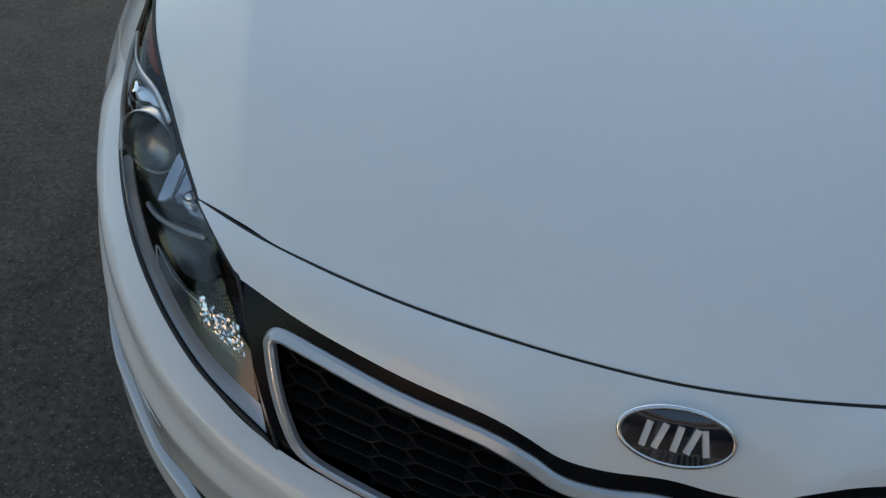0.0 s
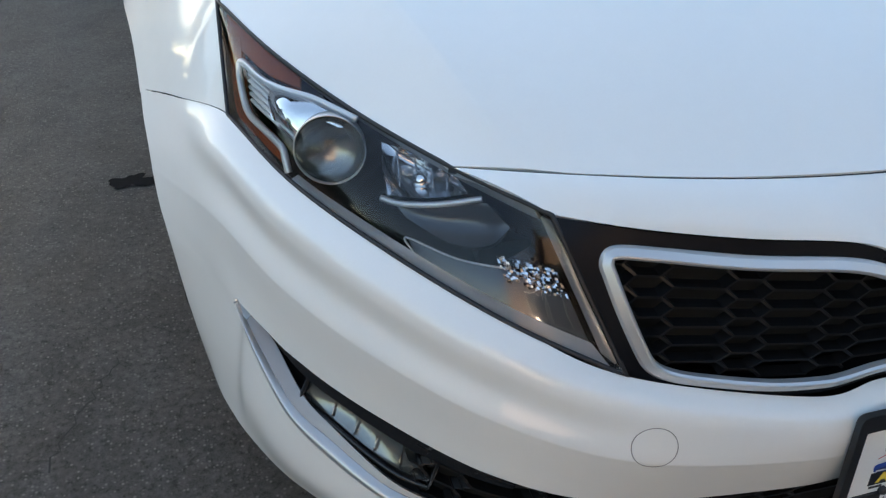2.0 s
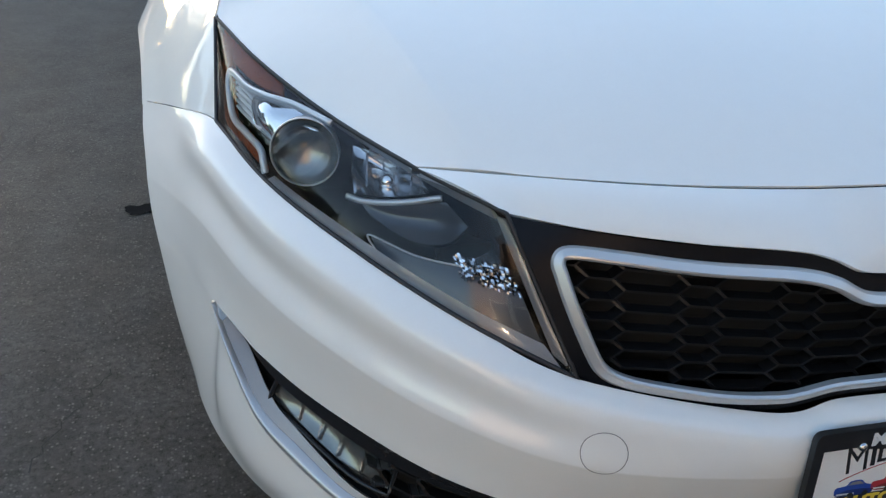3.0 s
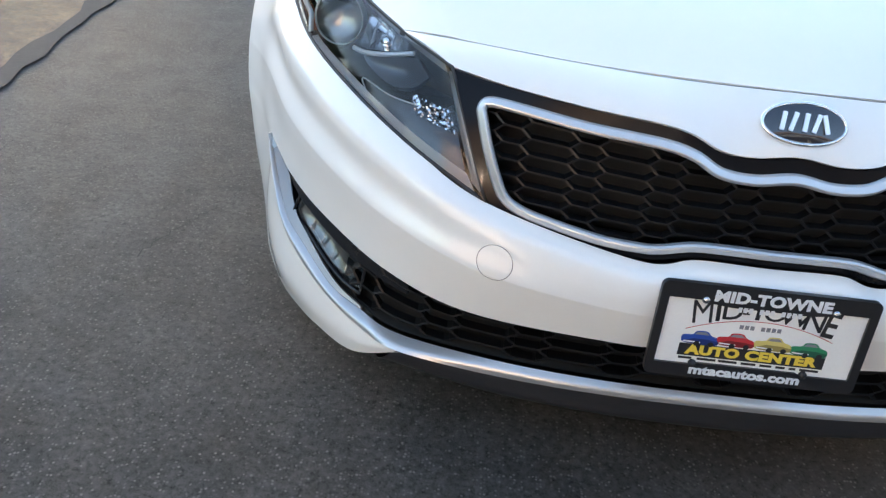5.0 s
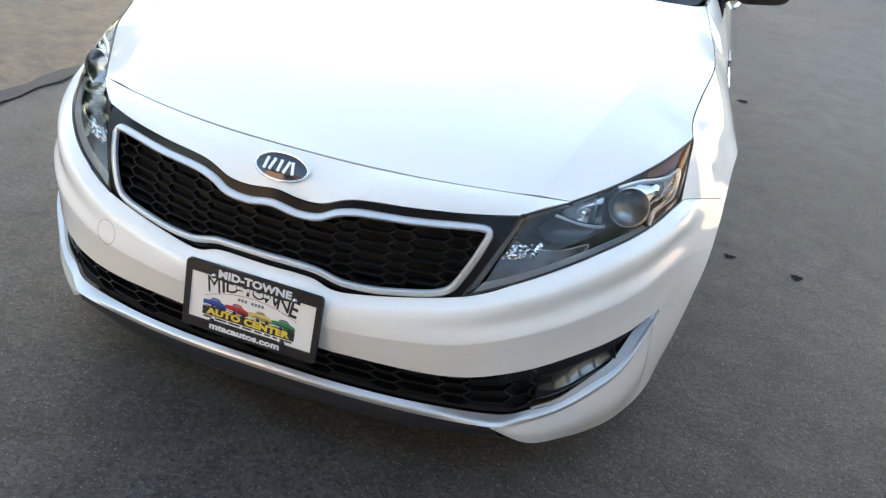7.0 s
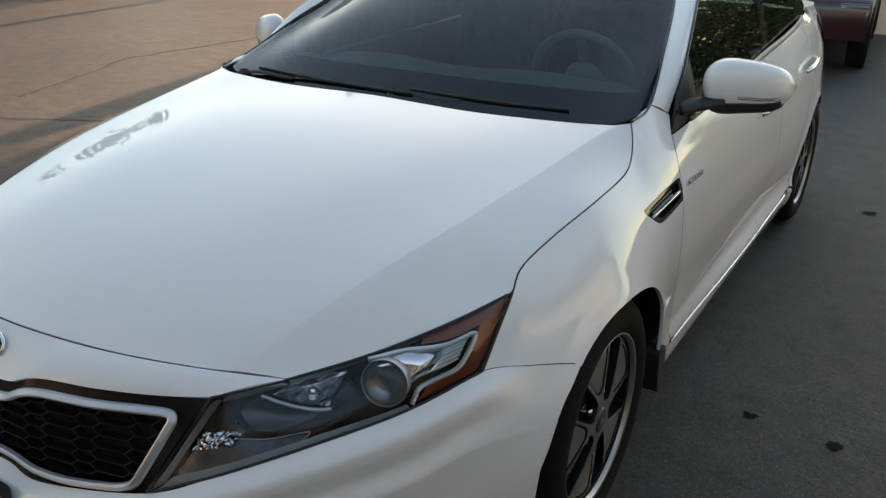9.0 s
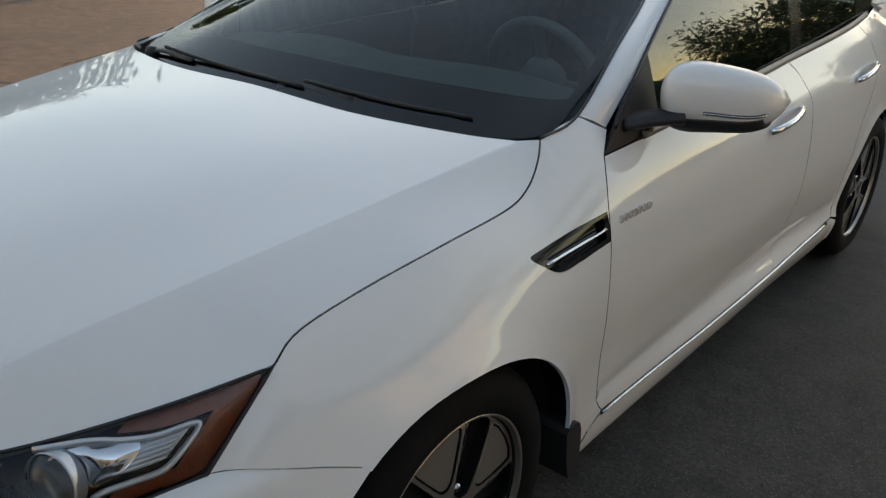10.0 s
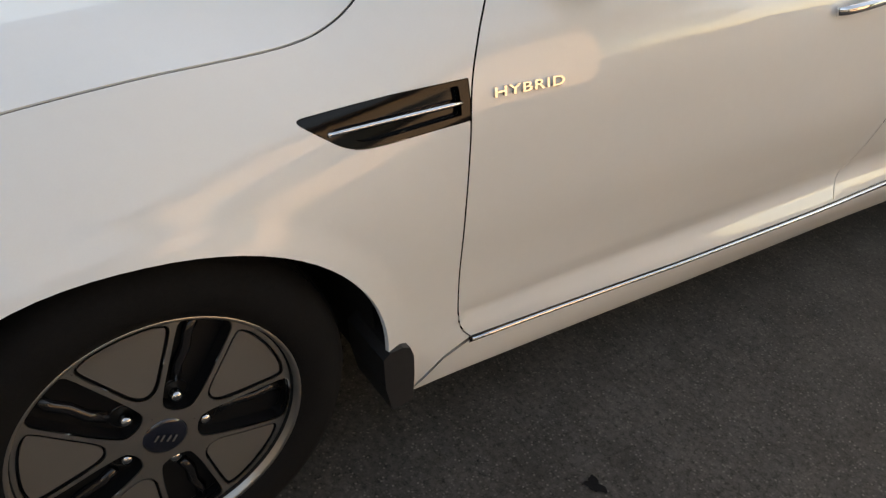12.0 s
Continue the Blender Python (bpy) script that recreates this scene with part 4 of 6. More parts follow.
back_line, rear_line = smooth2(DOOR_BACK), smooth2(REAR_BACK)
for sign in (1, -1):
    s = side_of(sign)
    fender = trimmed("fender", fender_poly, s, PAINT, car, step=0.020, flange=0.009, gap=0.0016, holes=[VENT], label="white front fender")
    # side vent
    vent = new("side_vent")
    vent.parent = fender
    tagged(vent, "black side vent with a chrome strip")
    trimmed("vent_insert", shrink(VENT, .0012), s, VENT_BLACK, vent, step=.02, flange=.010, gap=0, holes=[CHANNEL], depth=.0005)
    trimmed("vent_recess", CHANNEL, s, VENT_BLACK, vent, step=.02, flange=0, gap=0, depth=.013)
    wall_p = [s(*q) for q in dense(CHANNEL, .010)]
    k = len(wall_p)
    raw("channel_wall", [p - n * .001 for p, n in wall_p] + [p - n * .0128 for p, n in wall_p], [(i, (i + 1) % k, (i + 1) % k + k, i + k) for i in range(k)], VENT_BLACK, vent)
    strip = [s(1.225 + (1.455 - 1.225) * k / 12, .7735 + .009 * k / 12) for k in range(13)]
    sweep("vent_strip", [p - n * .010 for p, n in strip], bar_profile(.008, .014, .4), MIRROR_CHROME, vent, up=[n for p, n in strip], label="bright chrome strip")
    # front door
    door = trimmed("front_door", [(y, z) for y, z in belt_line if y < 2.715] + back_line + [(2.4, strip_z(2.4)), (2.0, strip_z(2.0))] + door_front[::-1][:-1], s, PAINT, car, step=.019, flange=.02, gap=.0017, label="white front door")
    rear = trimmed("rear_door", [back_line[0]] + [(y, z) for y, z in belt_line if 2.715 < y < 3.52] + rear_line + [(3.0, strip_z(3.0))] + back_line[::-1][:-1], s, PAINT, car, step=.034, flange=.02, gap=.0017, label="white rear door")
    trimmed("quarter_panel", [rear_line[0], (3.72, 1.05), (3.95, 1.07), (4.30, 1.06), (4.70, 1.04), (4.72, .70), (4.66, .40), (4.40, .25), (4.145, .26)] + arch(REAR_Y, 4, 176) + [(3.38, .30), (3.335, .31)] + rear_line[::-1][:-1], s, PAINT, car, step=.034, flange=.02, gap=.0017, label="white rear quarter panel")
    # sill and its chrome strip
    trimmed("sill", [(1.535, .281), (2.10, .279), (2.70, .289), (3.335, .305), (3.375, .29), (3.39, .20), (3.2, .185), (2.2, .180), (1.402, .195), (1.47, .256)], s, PAINT, car, step=.028, flange=.03, gap=.0008, label="white sill")
    run = [s(1.530 + (3.28 - 1.530) * k / 40, strip_z(1.530 + (3.28 - 1.530) * k / 40) - .004) for k in range(41)]
    sweep("sill_seal", [p - n * .004 for p, n in run], bar_profile(.017, .0055, .3), GLOSS_BLACK, car, up=[n for p, n in run], label="black seal beside the sill strip")
    run = [s(1.535 + (3.25 - 1.535) * k / 40, strip_z(1.535 + (3.25 - 1.535) * k / 40) - .004) for k in range(41)]
    sweep("sill_strip", [p - n * .004 for p, n in run], bar_profile(.008, .009, .45), CHROME, car, up=[n for p, n in run], label="thin chrome strip along the sill")
    for y0, door_part, lab in ((2.545, door, ""), (3.42, rear, "")):
        z0 = .836 if door_part is door else .872
        handle = new("door_handle")
        handle.parent = door_part
        tagged(handle, "chrome pull handle")
        hp = []
        for k in range(13):
            q = k / 12
            p, n = s(y0 - .135 + .27 * q, z0 - .012 + .030 * q)
            hp.append((p + n * (.006 + .030 * math.sin(math.pi * min(max(q * 1.0, 0), 1)) ** .6), n))
        sweep("grip", [p for p, n in hp], [(a * 1.0, b * .8) for a, b in ring_profile(.0105, 10)], MIRROR_CHROME, handle, up=[n for p, n in hp])
        cup = [s(y0 + .005 + .055 * math.cos(2 * math.pi * k / 24), z0 - .004 + .030 * math.sin(2 * math.pi * k / 24)) for k in range(24)]
        verts = [p + n * .0012 for p, n in cup] + [s(y0, z0)[0] - s(y0, z0)[1] * -.0012]
        raw("handle_cup", verts, [(k, (k + 1) % 24, 24) if sign > 0 else ((k + 1) % 24, k, 24) for k in range(24)], PAINT, handle)
    # lettering on the front door
    p, n = s(1.588, .789)
    yax = Vector((0, 1, .004)).normalized()
    yax = (yax - n * yax.dot(n)).normalized()
    if sign > 0:
        zax = n.cross(yax) * 1
        m = Matrix((yax, zax, n)).transposed().to_4x4()
        m.translation = p + n * .001
        text_mesh("hybrid_lettering", "HYBRID", .0225, LETTER_METAL, door, m, depth=.0045, spread=1.12, bold=.0003, stretch=1.74, label="raised chrome letters")
    # mud flap and wheel housing
    prof = [(1.318, .338), (1.332, .350), (1.356, .353), (1.372, .346), (1.381, .325), (1.386, .28), (1.388, .215), (1.345, .205), (1.326, .27)]
    verts = [Vector((sign * x, y, z)) for x in (.80, .931) for y, z in prof]
    k = len(prof)
    raw("mud_flap", verts, [tuple(range(k)), tuple(range(2 * k - 1, k - 1, -1))] + [(i, i + k, (i + 1) % k + k, (i + 1) % k) for i in range(k)], MATTE_BLACK, car, "black mud flap", smooth=False)
    for cy in (HUB_Y, REAR_Y):
        pts = arch(cy, -10, 190, 24, .41, .375)
        verts = [Vector((sign * x, y, z)) for x in (.40, .862) for y, z in pts]
        k = len(pts)
        raw("wheel_housing", verts, [(i, i + 1, i + 1 + k, i + k) for i in range(k - 1)] + [tuple(range(k))], CAVITY, car)

# windscreen, pillars, roof, glass
PILLAR_IN = [COWL, (.765, 1.505, 1.000), (.714, 1.745, 1.116), (.650, 2.011, 1.226), (.577, 2.273, 1.330)]
RAIL = [(.829, 1.528, .919), (.797, 1.675, 1.047), (.749, 1.897, 1.185), (.693, 2.153, 1.301), (.655, 2.45, 1.375), (.640, 2.90, 1.400), (.655, 3.30, 1.360), (.695, 3.62, 1.240), (.735, 3.86, 1.100)]
skin("roof", mirrored(loft([[(0, 2.24, 1.385), (.30, 2.25, 1.375), (.577, 2.273, 1.330), (.668, 2.30, 1.342)],
                            [(0, 2.75, 1.455), (.30, 2.75, 1.448), (.55, 2.75, 1.42), (.645, 2.75, 1.395)],
                            [(0, 3.35, 1.42), (.30, 3.35, 1.412), (.55, 3.33, 1.385), (.66, 3.30, 1.36)],
                            [(0, 3.72, 1.30), (.30, 3.70, 1.30), (.55, 3.66, 1.285), (.700, 3.62, 1.24)]], 24, 24, keep=True)), PAINT, car, (0, 0, 1), flange=.01, gap=0, label="white roof")
for sign in (1, -1):
    f = (lambda r: r) if sign > 0 else flip_x
    rail_a = [(.829, 1.528, .919), (.797, 1.675, 1.047), (.749, 1.897, 1.185), (.693, 2.153, 1.301), (.668, 2.30, 1.342)]
    pin = [(.7625, 1.505, 1.000), (.714, 1.745, 1.116), (.675, 1.91, 1.185), (.62, 2.12, 1.275), (.577, 2.273, 1.330)]
    rail_b = [(.796, 1.582, .965), (.785, 1.72, 1.078), (.752, 1.885, 1.178), (.700, 2.125, 1.290), (.668, 2.30, 1.342)]
    mid = [((a[0] + b[0]) / 2 + .016 * w, (a[1] + b[1]) / 2 - .006 * w, (a[2] + b[2]) / 2 + .014 * w) for a, b, w in zip(pin, rail_b, (.25, .9, 1, 1, 1))]
    skin("pillar", [f(r) for r in loft([pin, mid, rail_b], 40, 8, keep=True)], PAINT, car, (sign, -.5, .7), flange=.012, gap=.001, label="white windscreen pillar")
    # rear pillar
    cp = [[(.697, 3.62, 1.24), (.735, 3.80, 1.12), (.775, 3.98, 1.06)], [(.62, 3.75, 1.22), (.66, 3.98, 1.12), (.70, 4.2, 1.05)]]
    skin("pillar", [f(r) for r in loft(cp, 12, 4)], PAINT, car, (sign, 0, .7), flange=.01, gap=0, label="white rear pillar")
    # side glass between belt and rail
    rail = spline(RAIL, 10)
    bl = [(half_width(y, z) - .012, y, z) for y, z in belt_line]
    NG = 64
    top, bot = even(rail, NG), even(bl, NG)
    g = [[a.lerp(b, s) + Vector((.028 * 4 * s * (1 - s) * .6, 0, 0)) for a, b in zip(bot, top)] for s in [k / 8 for k in range(9)]]
    cut0, cut1, cut2 = 8, 36, 39

    # the glass lies on one smooth curved sheet
    q = np.array([tuple(p) for r in g for p in r])
    terms = np.stack([np.ones(len(q)), q[:, 1], q[:, 2], q[:, 1] ** 2, q[:, 1] * q[:, 2], q[:, 2] ** 2], 1)
    sheet_k = np.linalg.lstsq(terms, q[:, 0], rcond=None)[0]
    for r in g:
        for p in r:
            p.x = float(np.dot(sheet_k, (1, p.y, p.z, p.y ** 2, p.y * p.z, p.z ** 2))) - .004

    def strip_of(a, b):
        return [f(r[a:b + 1]) for r in g]
    front_glass = skin("side_window", strip_of(cut0, cut1), SIDE_GLASS, car, (sign, 0, .3), flange=0, gap=0, label="dark tinted front window")
    skin("side_window", strip_of(cut2, 58), SIDE_GLASS, car, (sign, 0, .3), flange=0, gap=0, label="dark tinted rear window")
    skin("window_post", strip_of(cut1, cut2), GLOSS_BLACK, car, (sign, 0, .3), flange=.008, gap=0)
    skin("mirror_sail", strip_of(0, cut0), MATTE_BLACK, car, (sign, 0, .3), flange=.008, gap=0, label="black plastic triangle at the mirror")
    skin("window_post", strip_of(58, NG - 1), GLOSS_BLACK, car, (sign, 0, .3), flange=.008, gap=0)
    sweep("window_seal", f(rail[4:]), bar_profile(.010, .005, .4), GLOSS_BLACK, car, up=(sign, 0, .35), label="black window seal")
    sweep("belt_moulding", f([Vector(q) + Vector((.006, 0, .004)) for q in bl[3:]]), bar_profile(.022, .010, .4), RIM_GREY, car, up=(sign, 0, .4), label="satin grey belt moulding")
    # mirror
    mirror = new("wing_mirror")
    mirror.parent = car
    tagged(mirror, "white wing mirror with a side repeater")

    def shell_pt(q, a, low=1.0, grow=1.0):
        """A place on the shell: q from the car outwards, a round it (0 forwards, a quarter turn upwards)."""
        cx = .836 + .236 * q
        cy = 1.775 + .145 * q ** 1.3
        cz = 1.036 - .018 * q + .008 * math.sin(math.pi * q)
        round_off = (max(0.02, 1 - (2 * q - 1) ** 4)) ** .5
        hz, hy = (.076 - .022 * q) * round_off * grow, (.085 - .015 * q) * round_off * grow
        ca, sn = math.cos(a), math.sin(a)
        y = cy - hy * ca ** .8 if ca > 0 else cy - .035 * ca
        z = cz + hz * abs(sn) ** .8 * (1 if sn > 0 else -low)
        return Vector((sign * cx, y, z))

    def shell(name, a0, a1, low, grow, mat, label, q1=1.0):
        bm = bmesh.new()
        n = 28
        secs = [[bm.verts.new(shell_pt(q1 * (.5 - .5 * math.cos(math.pi * j / 18)), a0 + (a1 - a0) * k / n, low, grow)) for k in range(n)] for j in range(19)]
        for a, b in zip(secs, secs[1:]):
            for k in range(n):
                bm.faces.new((a[k], a[(k + 1) % n], b[(k + 1) % n], b[k]))
        bm.faces.new(secs[0])
        bm.faces.new(secs[-1])
        bmesh.ops.recalc_face_normals(bm, faces=bm.faces[:])
        return part(name, bm, mat, mirror, label)
    shell("mirror_shell", 0, 2 * math.pi, 1.22, 1.0, PAINT, "white painted shell")
    shell("mirror_underside", math.pi * 1.14, 1.86 * math.pi, 1.44, .985, MATTE_BLACK, "black plastic underside", .90)
    foot = [(.795, 1.640, .966), (.830, 1.690, .974), (.866, 1.733, .979), (.895, 1.757, .982)]
    sweep("mirror_foot", f([Vector(q) for q in spline(foot, 6)]), [(a * 1.35, b * .62) for a, b in ring_profile(.030, 16)], MATTE_BLACK, mirror, up=(0, 0, 1), label="black mirror foot")
    run = [shell_pt(.46 + .46 * k / 16, -.40 - .06 * k / 16, 1.22) for k in range(17)]
    ups = [Vector((sign * .25, -1, -.35)).normalized()] * 10 + [Vector((sign * (.25 + .1 * k), -1 + .08 * k, -.35)).normalized() for k in range(1, 8)]
    sweep("repeater_gap", [p - u * .001 for p, u in zip(run, ups)], bar_profile(.0085, .0018, .3), GLOSS_BLACK, mirror, up=ups)
    sweep("side_repeater", [p - u * .001 for p, u in zip(run, ups)], bar_profile(.0042, .0030, .45), CHROME, mirror, up=ups, label="slim clear side repeater")

wind_low = [(0, 1.255, .955), (.25, 1.260, .953), (.50, 1.295, .955), (.70, 1.365, .962), (.757, 1.435, .980)]
wind_mid = [(0, 1.62, 1.145), (.22, 1.63, 1.143), (.44, 1.66, 1.135), (.62, 1.72, 1.112), (.712, 1.745, 1.112)]
wind_mid2 = [(0, 1.94, 1.285), (.20, 1.95, 1.28), (.40, 1.975, 1.265), (.56, 2.0, 1.235), (.648, 2.011, 1.222)]
wind_top = [(0, 2.24, 1.385), (.18, 2.245, 1.38), (.36, 2.255, 1.365), (.50, 2.268, 1.345), (.577, 2.273, 1.330)]
wg = loft([wind_low, wind_mid, wind_mid2, wind_top], 40, 30, keep=True)
skin("windshield", mirrored(wg), WINDSHIELD, car, (0, -1, 1), flange=0, gap=0, label="green tinted windscreen")
frit = []
for r in range(5):
    frit.append([p - Vector((0, -.002, .004)) for p in wg[r]])
skin("windshield_border", mirrored(frit), GLOSS_BLACK, car, (0, -1, 1), flange=0, gap=0, label="black lower border of the windscreen")
for sign in (1, -1):
    edge = [[p - Vector((0, -.002, .004)) for p in row[-5:]] for row in wg]
    skin("windshield_border", edge if sign > 0 else [flip_x(r) for r in edge], GLOSS_BLACK, car, (0, -1, 1), flange=0, gap=0, label="black side border of the windscreen")
    sweep("pillar_seal", [(sign * p[0], p[1], p[2]) for p in spline(PILLAR_IN, 10)], bar_profile(.007, .004, .4), GLOSS_BLACK, car, up=(0, -.5, 1), label="black windscreen seal")
# cowl cover
cowl_low = [(x, y - .012, z - .025) for x, y, z in COWL_EDGE]
cowl_up = [(0, 1.33, .985), (.22, 1.335, .982), (.44, 1.36, .98), (.65, 1.415, .98), (.752, 1.46, .985)]
skin("cowl_cover", mirrored(loft([cowl_low, [(a[0], a[1] + .03, a[2] - .012) for a in cowl_low], [(a[0], a[1] - .03, a[2] - .045) for a in cowl_up], [(a[0], a[1], a[2] - .012) for a in cowl_up]], 40, 9, keep=True)), MATTE_BLACK, car, (0, -1, 1), flange=0, gap=0, label="black plastic cowl cover")
# wipers
for pts in ([(-.62, 1.335, .972), (-.55, 1.33, .986), (-.42, 1.312, .986), (-.20, 1.297, .982), (.10, 1.292, .981)], [(.02, 1.31, .970), (.08, 1.318, .988), (.22, 1.316, .988), (.40, 1.328, .984), (.58, 1.362, .982)]):
    pts = [(x, y - .004, z - .009) for x, y, z in pts]
    wiper = new("wiper")
    wiper.parent = car
    tagged(wiper, "black wiper at rest")
    sp = spline(pts, 8)
    sweep("wiper_arm", sp[:len(sp) * 6 // 10], [(a, b * .6) for a, b in ring_profile(.008, 8)], MATTE_BLACK, wiper, up=(0, -.5, 1))
    sweep("wiper_blade", [q + Vector((0, .012, .006)) for q in sp[len(sp) // 4:]], bar_profile(.007, .010, .3), MATTE_BLACK, wiper, up=(0, -.5, 1))
    bm = bmesh.new()
    lathe(bm, [(.0, .018), (.015, .016), (.020, .004), (.020, -.02), (0, -.02)], Matrix.Translation(pts[0]), 16)
    part("wiper_pivot", bm, MATTE_BLACK, wiper)

# rear end
skin("trunk_lid", mirrored(loft([[(0, 4.05, 1.08), (.35, 4.05, 1.075), (.68, 4.1, 1.055)], [(0, 4.4, 1.11), (.35, 4.4, 1.10), (.72, 4.42, 1.06)], [(0, 4.72, 1.10), (.35, 4.71, 1.095), (.66, 4.69, 1.045)], [(0, 4.745, .90), (.35, 4.74, .90), (.64, 4.72, .88)]], 24, 20, keep=True)), PAINT, car, (0, .4, 1), flange=.01, gap=.001, label="white trunk lid")
skin("rear_bumper", mirrored(loft([[(0, 4.745, .90), (.4, 4.74, .90), (.72, 4.70, .88)], [(0, 4.76, .6), (.4, 4.75, .6), (.775, 4.70, .62)], [(0, 4.74, .3), (.4, 4.73, .3), (.76, 4.66, .32)]], 24, 12, keep=True)), PAINT, car, (0, 1, 0), flange=.01, gap=.001, label="white rear bumper")
skin("rear_window", mirrored(loft([[(0, 3.72, 1.30), (.35, 3.70, 1.29), (.63, 3.70, 1.25)], [(0, 4.06, 1.09), (.35, 4.06, 1.085), (.68, 4.10, 1.06)]], 20, 6, keep=True)), SIDE_GLASS, car, (0, 1, 1), flange=0, gap=0, label="dark rear window")
for sign in (1, -1):
    s = side_of(sign)
    tl = trimmed("tail_lamp", [(4.30, .90), (4.40, .985), (4.70, 1.0), (4.715, .86), (4.5, .86)], s, RED_LENS, car, step=.03, flange=.005, gap=.001, label="red tail lamp", depth=-.006)
# underbody and cabin floor
bm = bmesh.new()
box(bm, -.80, .80, 1.40, 4.60, .17, .36)
box(bm, -.55, .55, .15, 1.40, .19, .62)
box(bm, -.70, .70, .60, 1.40, .55, .70)
part("underbody", bm, CAVITY, car, "dark underbody", smooth=False)

# cabin: dashboard, wheel, seats, inside mirror
skin("dashboard", mirrored(loft([[(0, 1.36, .965), (.35, 1.38, .965), (.70, 1.46, .96)], [(0, 1.62, 1.00), (.35, 1.63, .995), (.72, 1.66, .97)], [(0, 1.82, .97), (.36, 1.84, .985), (.74, 1.84, .95)], [(0, 1.88, .78), (.36, 1.90, .78), (.75, 1.90, .76)], [(0, 1.80, .45), (.36, 1.80, .45), (.75, 1.80, .45)]], 30, 24, keep=True)), INTERIOR, car, (0, .3, 1), flange=0, gap=0, label="charcoal dashboard")
wheel = new("steering_wheel")
wheel.parent = car
tagged(wheel, "dark steering wheel")
SW = Matrix.Translation((.37, 1.98, .95)) @ Euler((radians(-68), 0, 0)).to_matrix().to_4x4()
sweep("wheel_rim", [SW @ Vector((.185 * math.cos(a), .185 * math.sin(a), 0)) for a in [2 * math.pi * k / 40 for k in range(40)]], ring_profile(.015, 8), INTERIOR, wheel, closed=True, up=(0, 1, .4))
bm = bmesh.new()
lathe(bm, [(0, .03), (.06, .028), (.075, .01), (.07, -.03), (0, -.03)], SW, 20)
part("wheel_hub", bm, INTERIOR, wheel)
for a in (0.1, math.pi - 0.1, -math.pi / 2):
    sweep("wheel_spoke", [SW @ Vector((r * math.cos(a), r * math.sin(a), 0)) for r in (.05, .11, .18)], bar_profile(.035, .012), INTERIOR, wheel, up=(0, 1, .4))
for x0 in (-.37, .37):
    seat = new("front_seat")
    seat.parent = car
    tagged(seat, "grey cloth front seat")
    bm = bmesh.new()
    box(bm, x0 - .25, x0 + .25, 2.15, 2.68, .42, .58, .05)
    part("seat_cushion", bm, SEAT_CLOTH, seat)
    bm = bmesh.new()
    box(bm, -.24, .24, -.06, .07, 0, .62, .05, Matrix.Translation((x0, 2.66, .55)) @ Euler((radians(-16), 0, 0)).to_matrix().to_4x4())
    part("seat_back", bm, SEAT_CLOTH, seat)
    bm = bmesh.new()
    box(bm, -.13, .13, -.05, .05, .66, .86, .04, Matrix.Translation((x0, 2.66, .55)) @ Euler((radians(-14), 0, 0)).to_matrix().to_4x4())
    part("headrest", bm, SEAT_CLOTH, seat)
bm = bmesh.new()
box(bm, -.62, .62, 3.35, 3.50, .45, 1.12, .06)
box(bm, -.62, .62, 2.95, 3.45, .40, .56, .05)
part("rear_bench", bm, SEAT_CLOTH, car, "grey cloth rear bench")
bm = bmesh.new()
box(bm, -.12, .12, 2.08, 2.12, 1.235, 1.295, .015)
box(bm, -.015, .015, 2.09, 2.13, 1.28, 1.33)
part("inside_mirror", bm, INTERIOR, car, "dark inside mirror")

# headlights
LTOP, LLOW = even(spline(LAMP_TOP), 81), even(spline(LAMP_LOW), 81)


def lamp_pt(u, v, depth=0.0, bulge=.018):
    """A place in the lamp: u from the grille outwards, v from the lower edge up, depth behind the lens."""
    i = min(max(u, 0), 1) * 80
    k = min(int(i), 79)
    a = LLOW[k].lerp(LLOW[k + 1], i - k)
    b = LTOP[k].lerp(LTOP[k + 1], i - k)
    p = a.lerp(b, v)
    out = Vector((.35 + .55 * u, -1.0 + .55 * u, .45)).normalized()
    return p + out * (bulge * 4 * v * (1 - v) * (1 - (2 * u - 1) ** 6) - depth)


def lamp_out(u):
    return Vector((.35 + .55 * u, -1.0 + .55 * u, .45)).normalized()


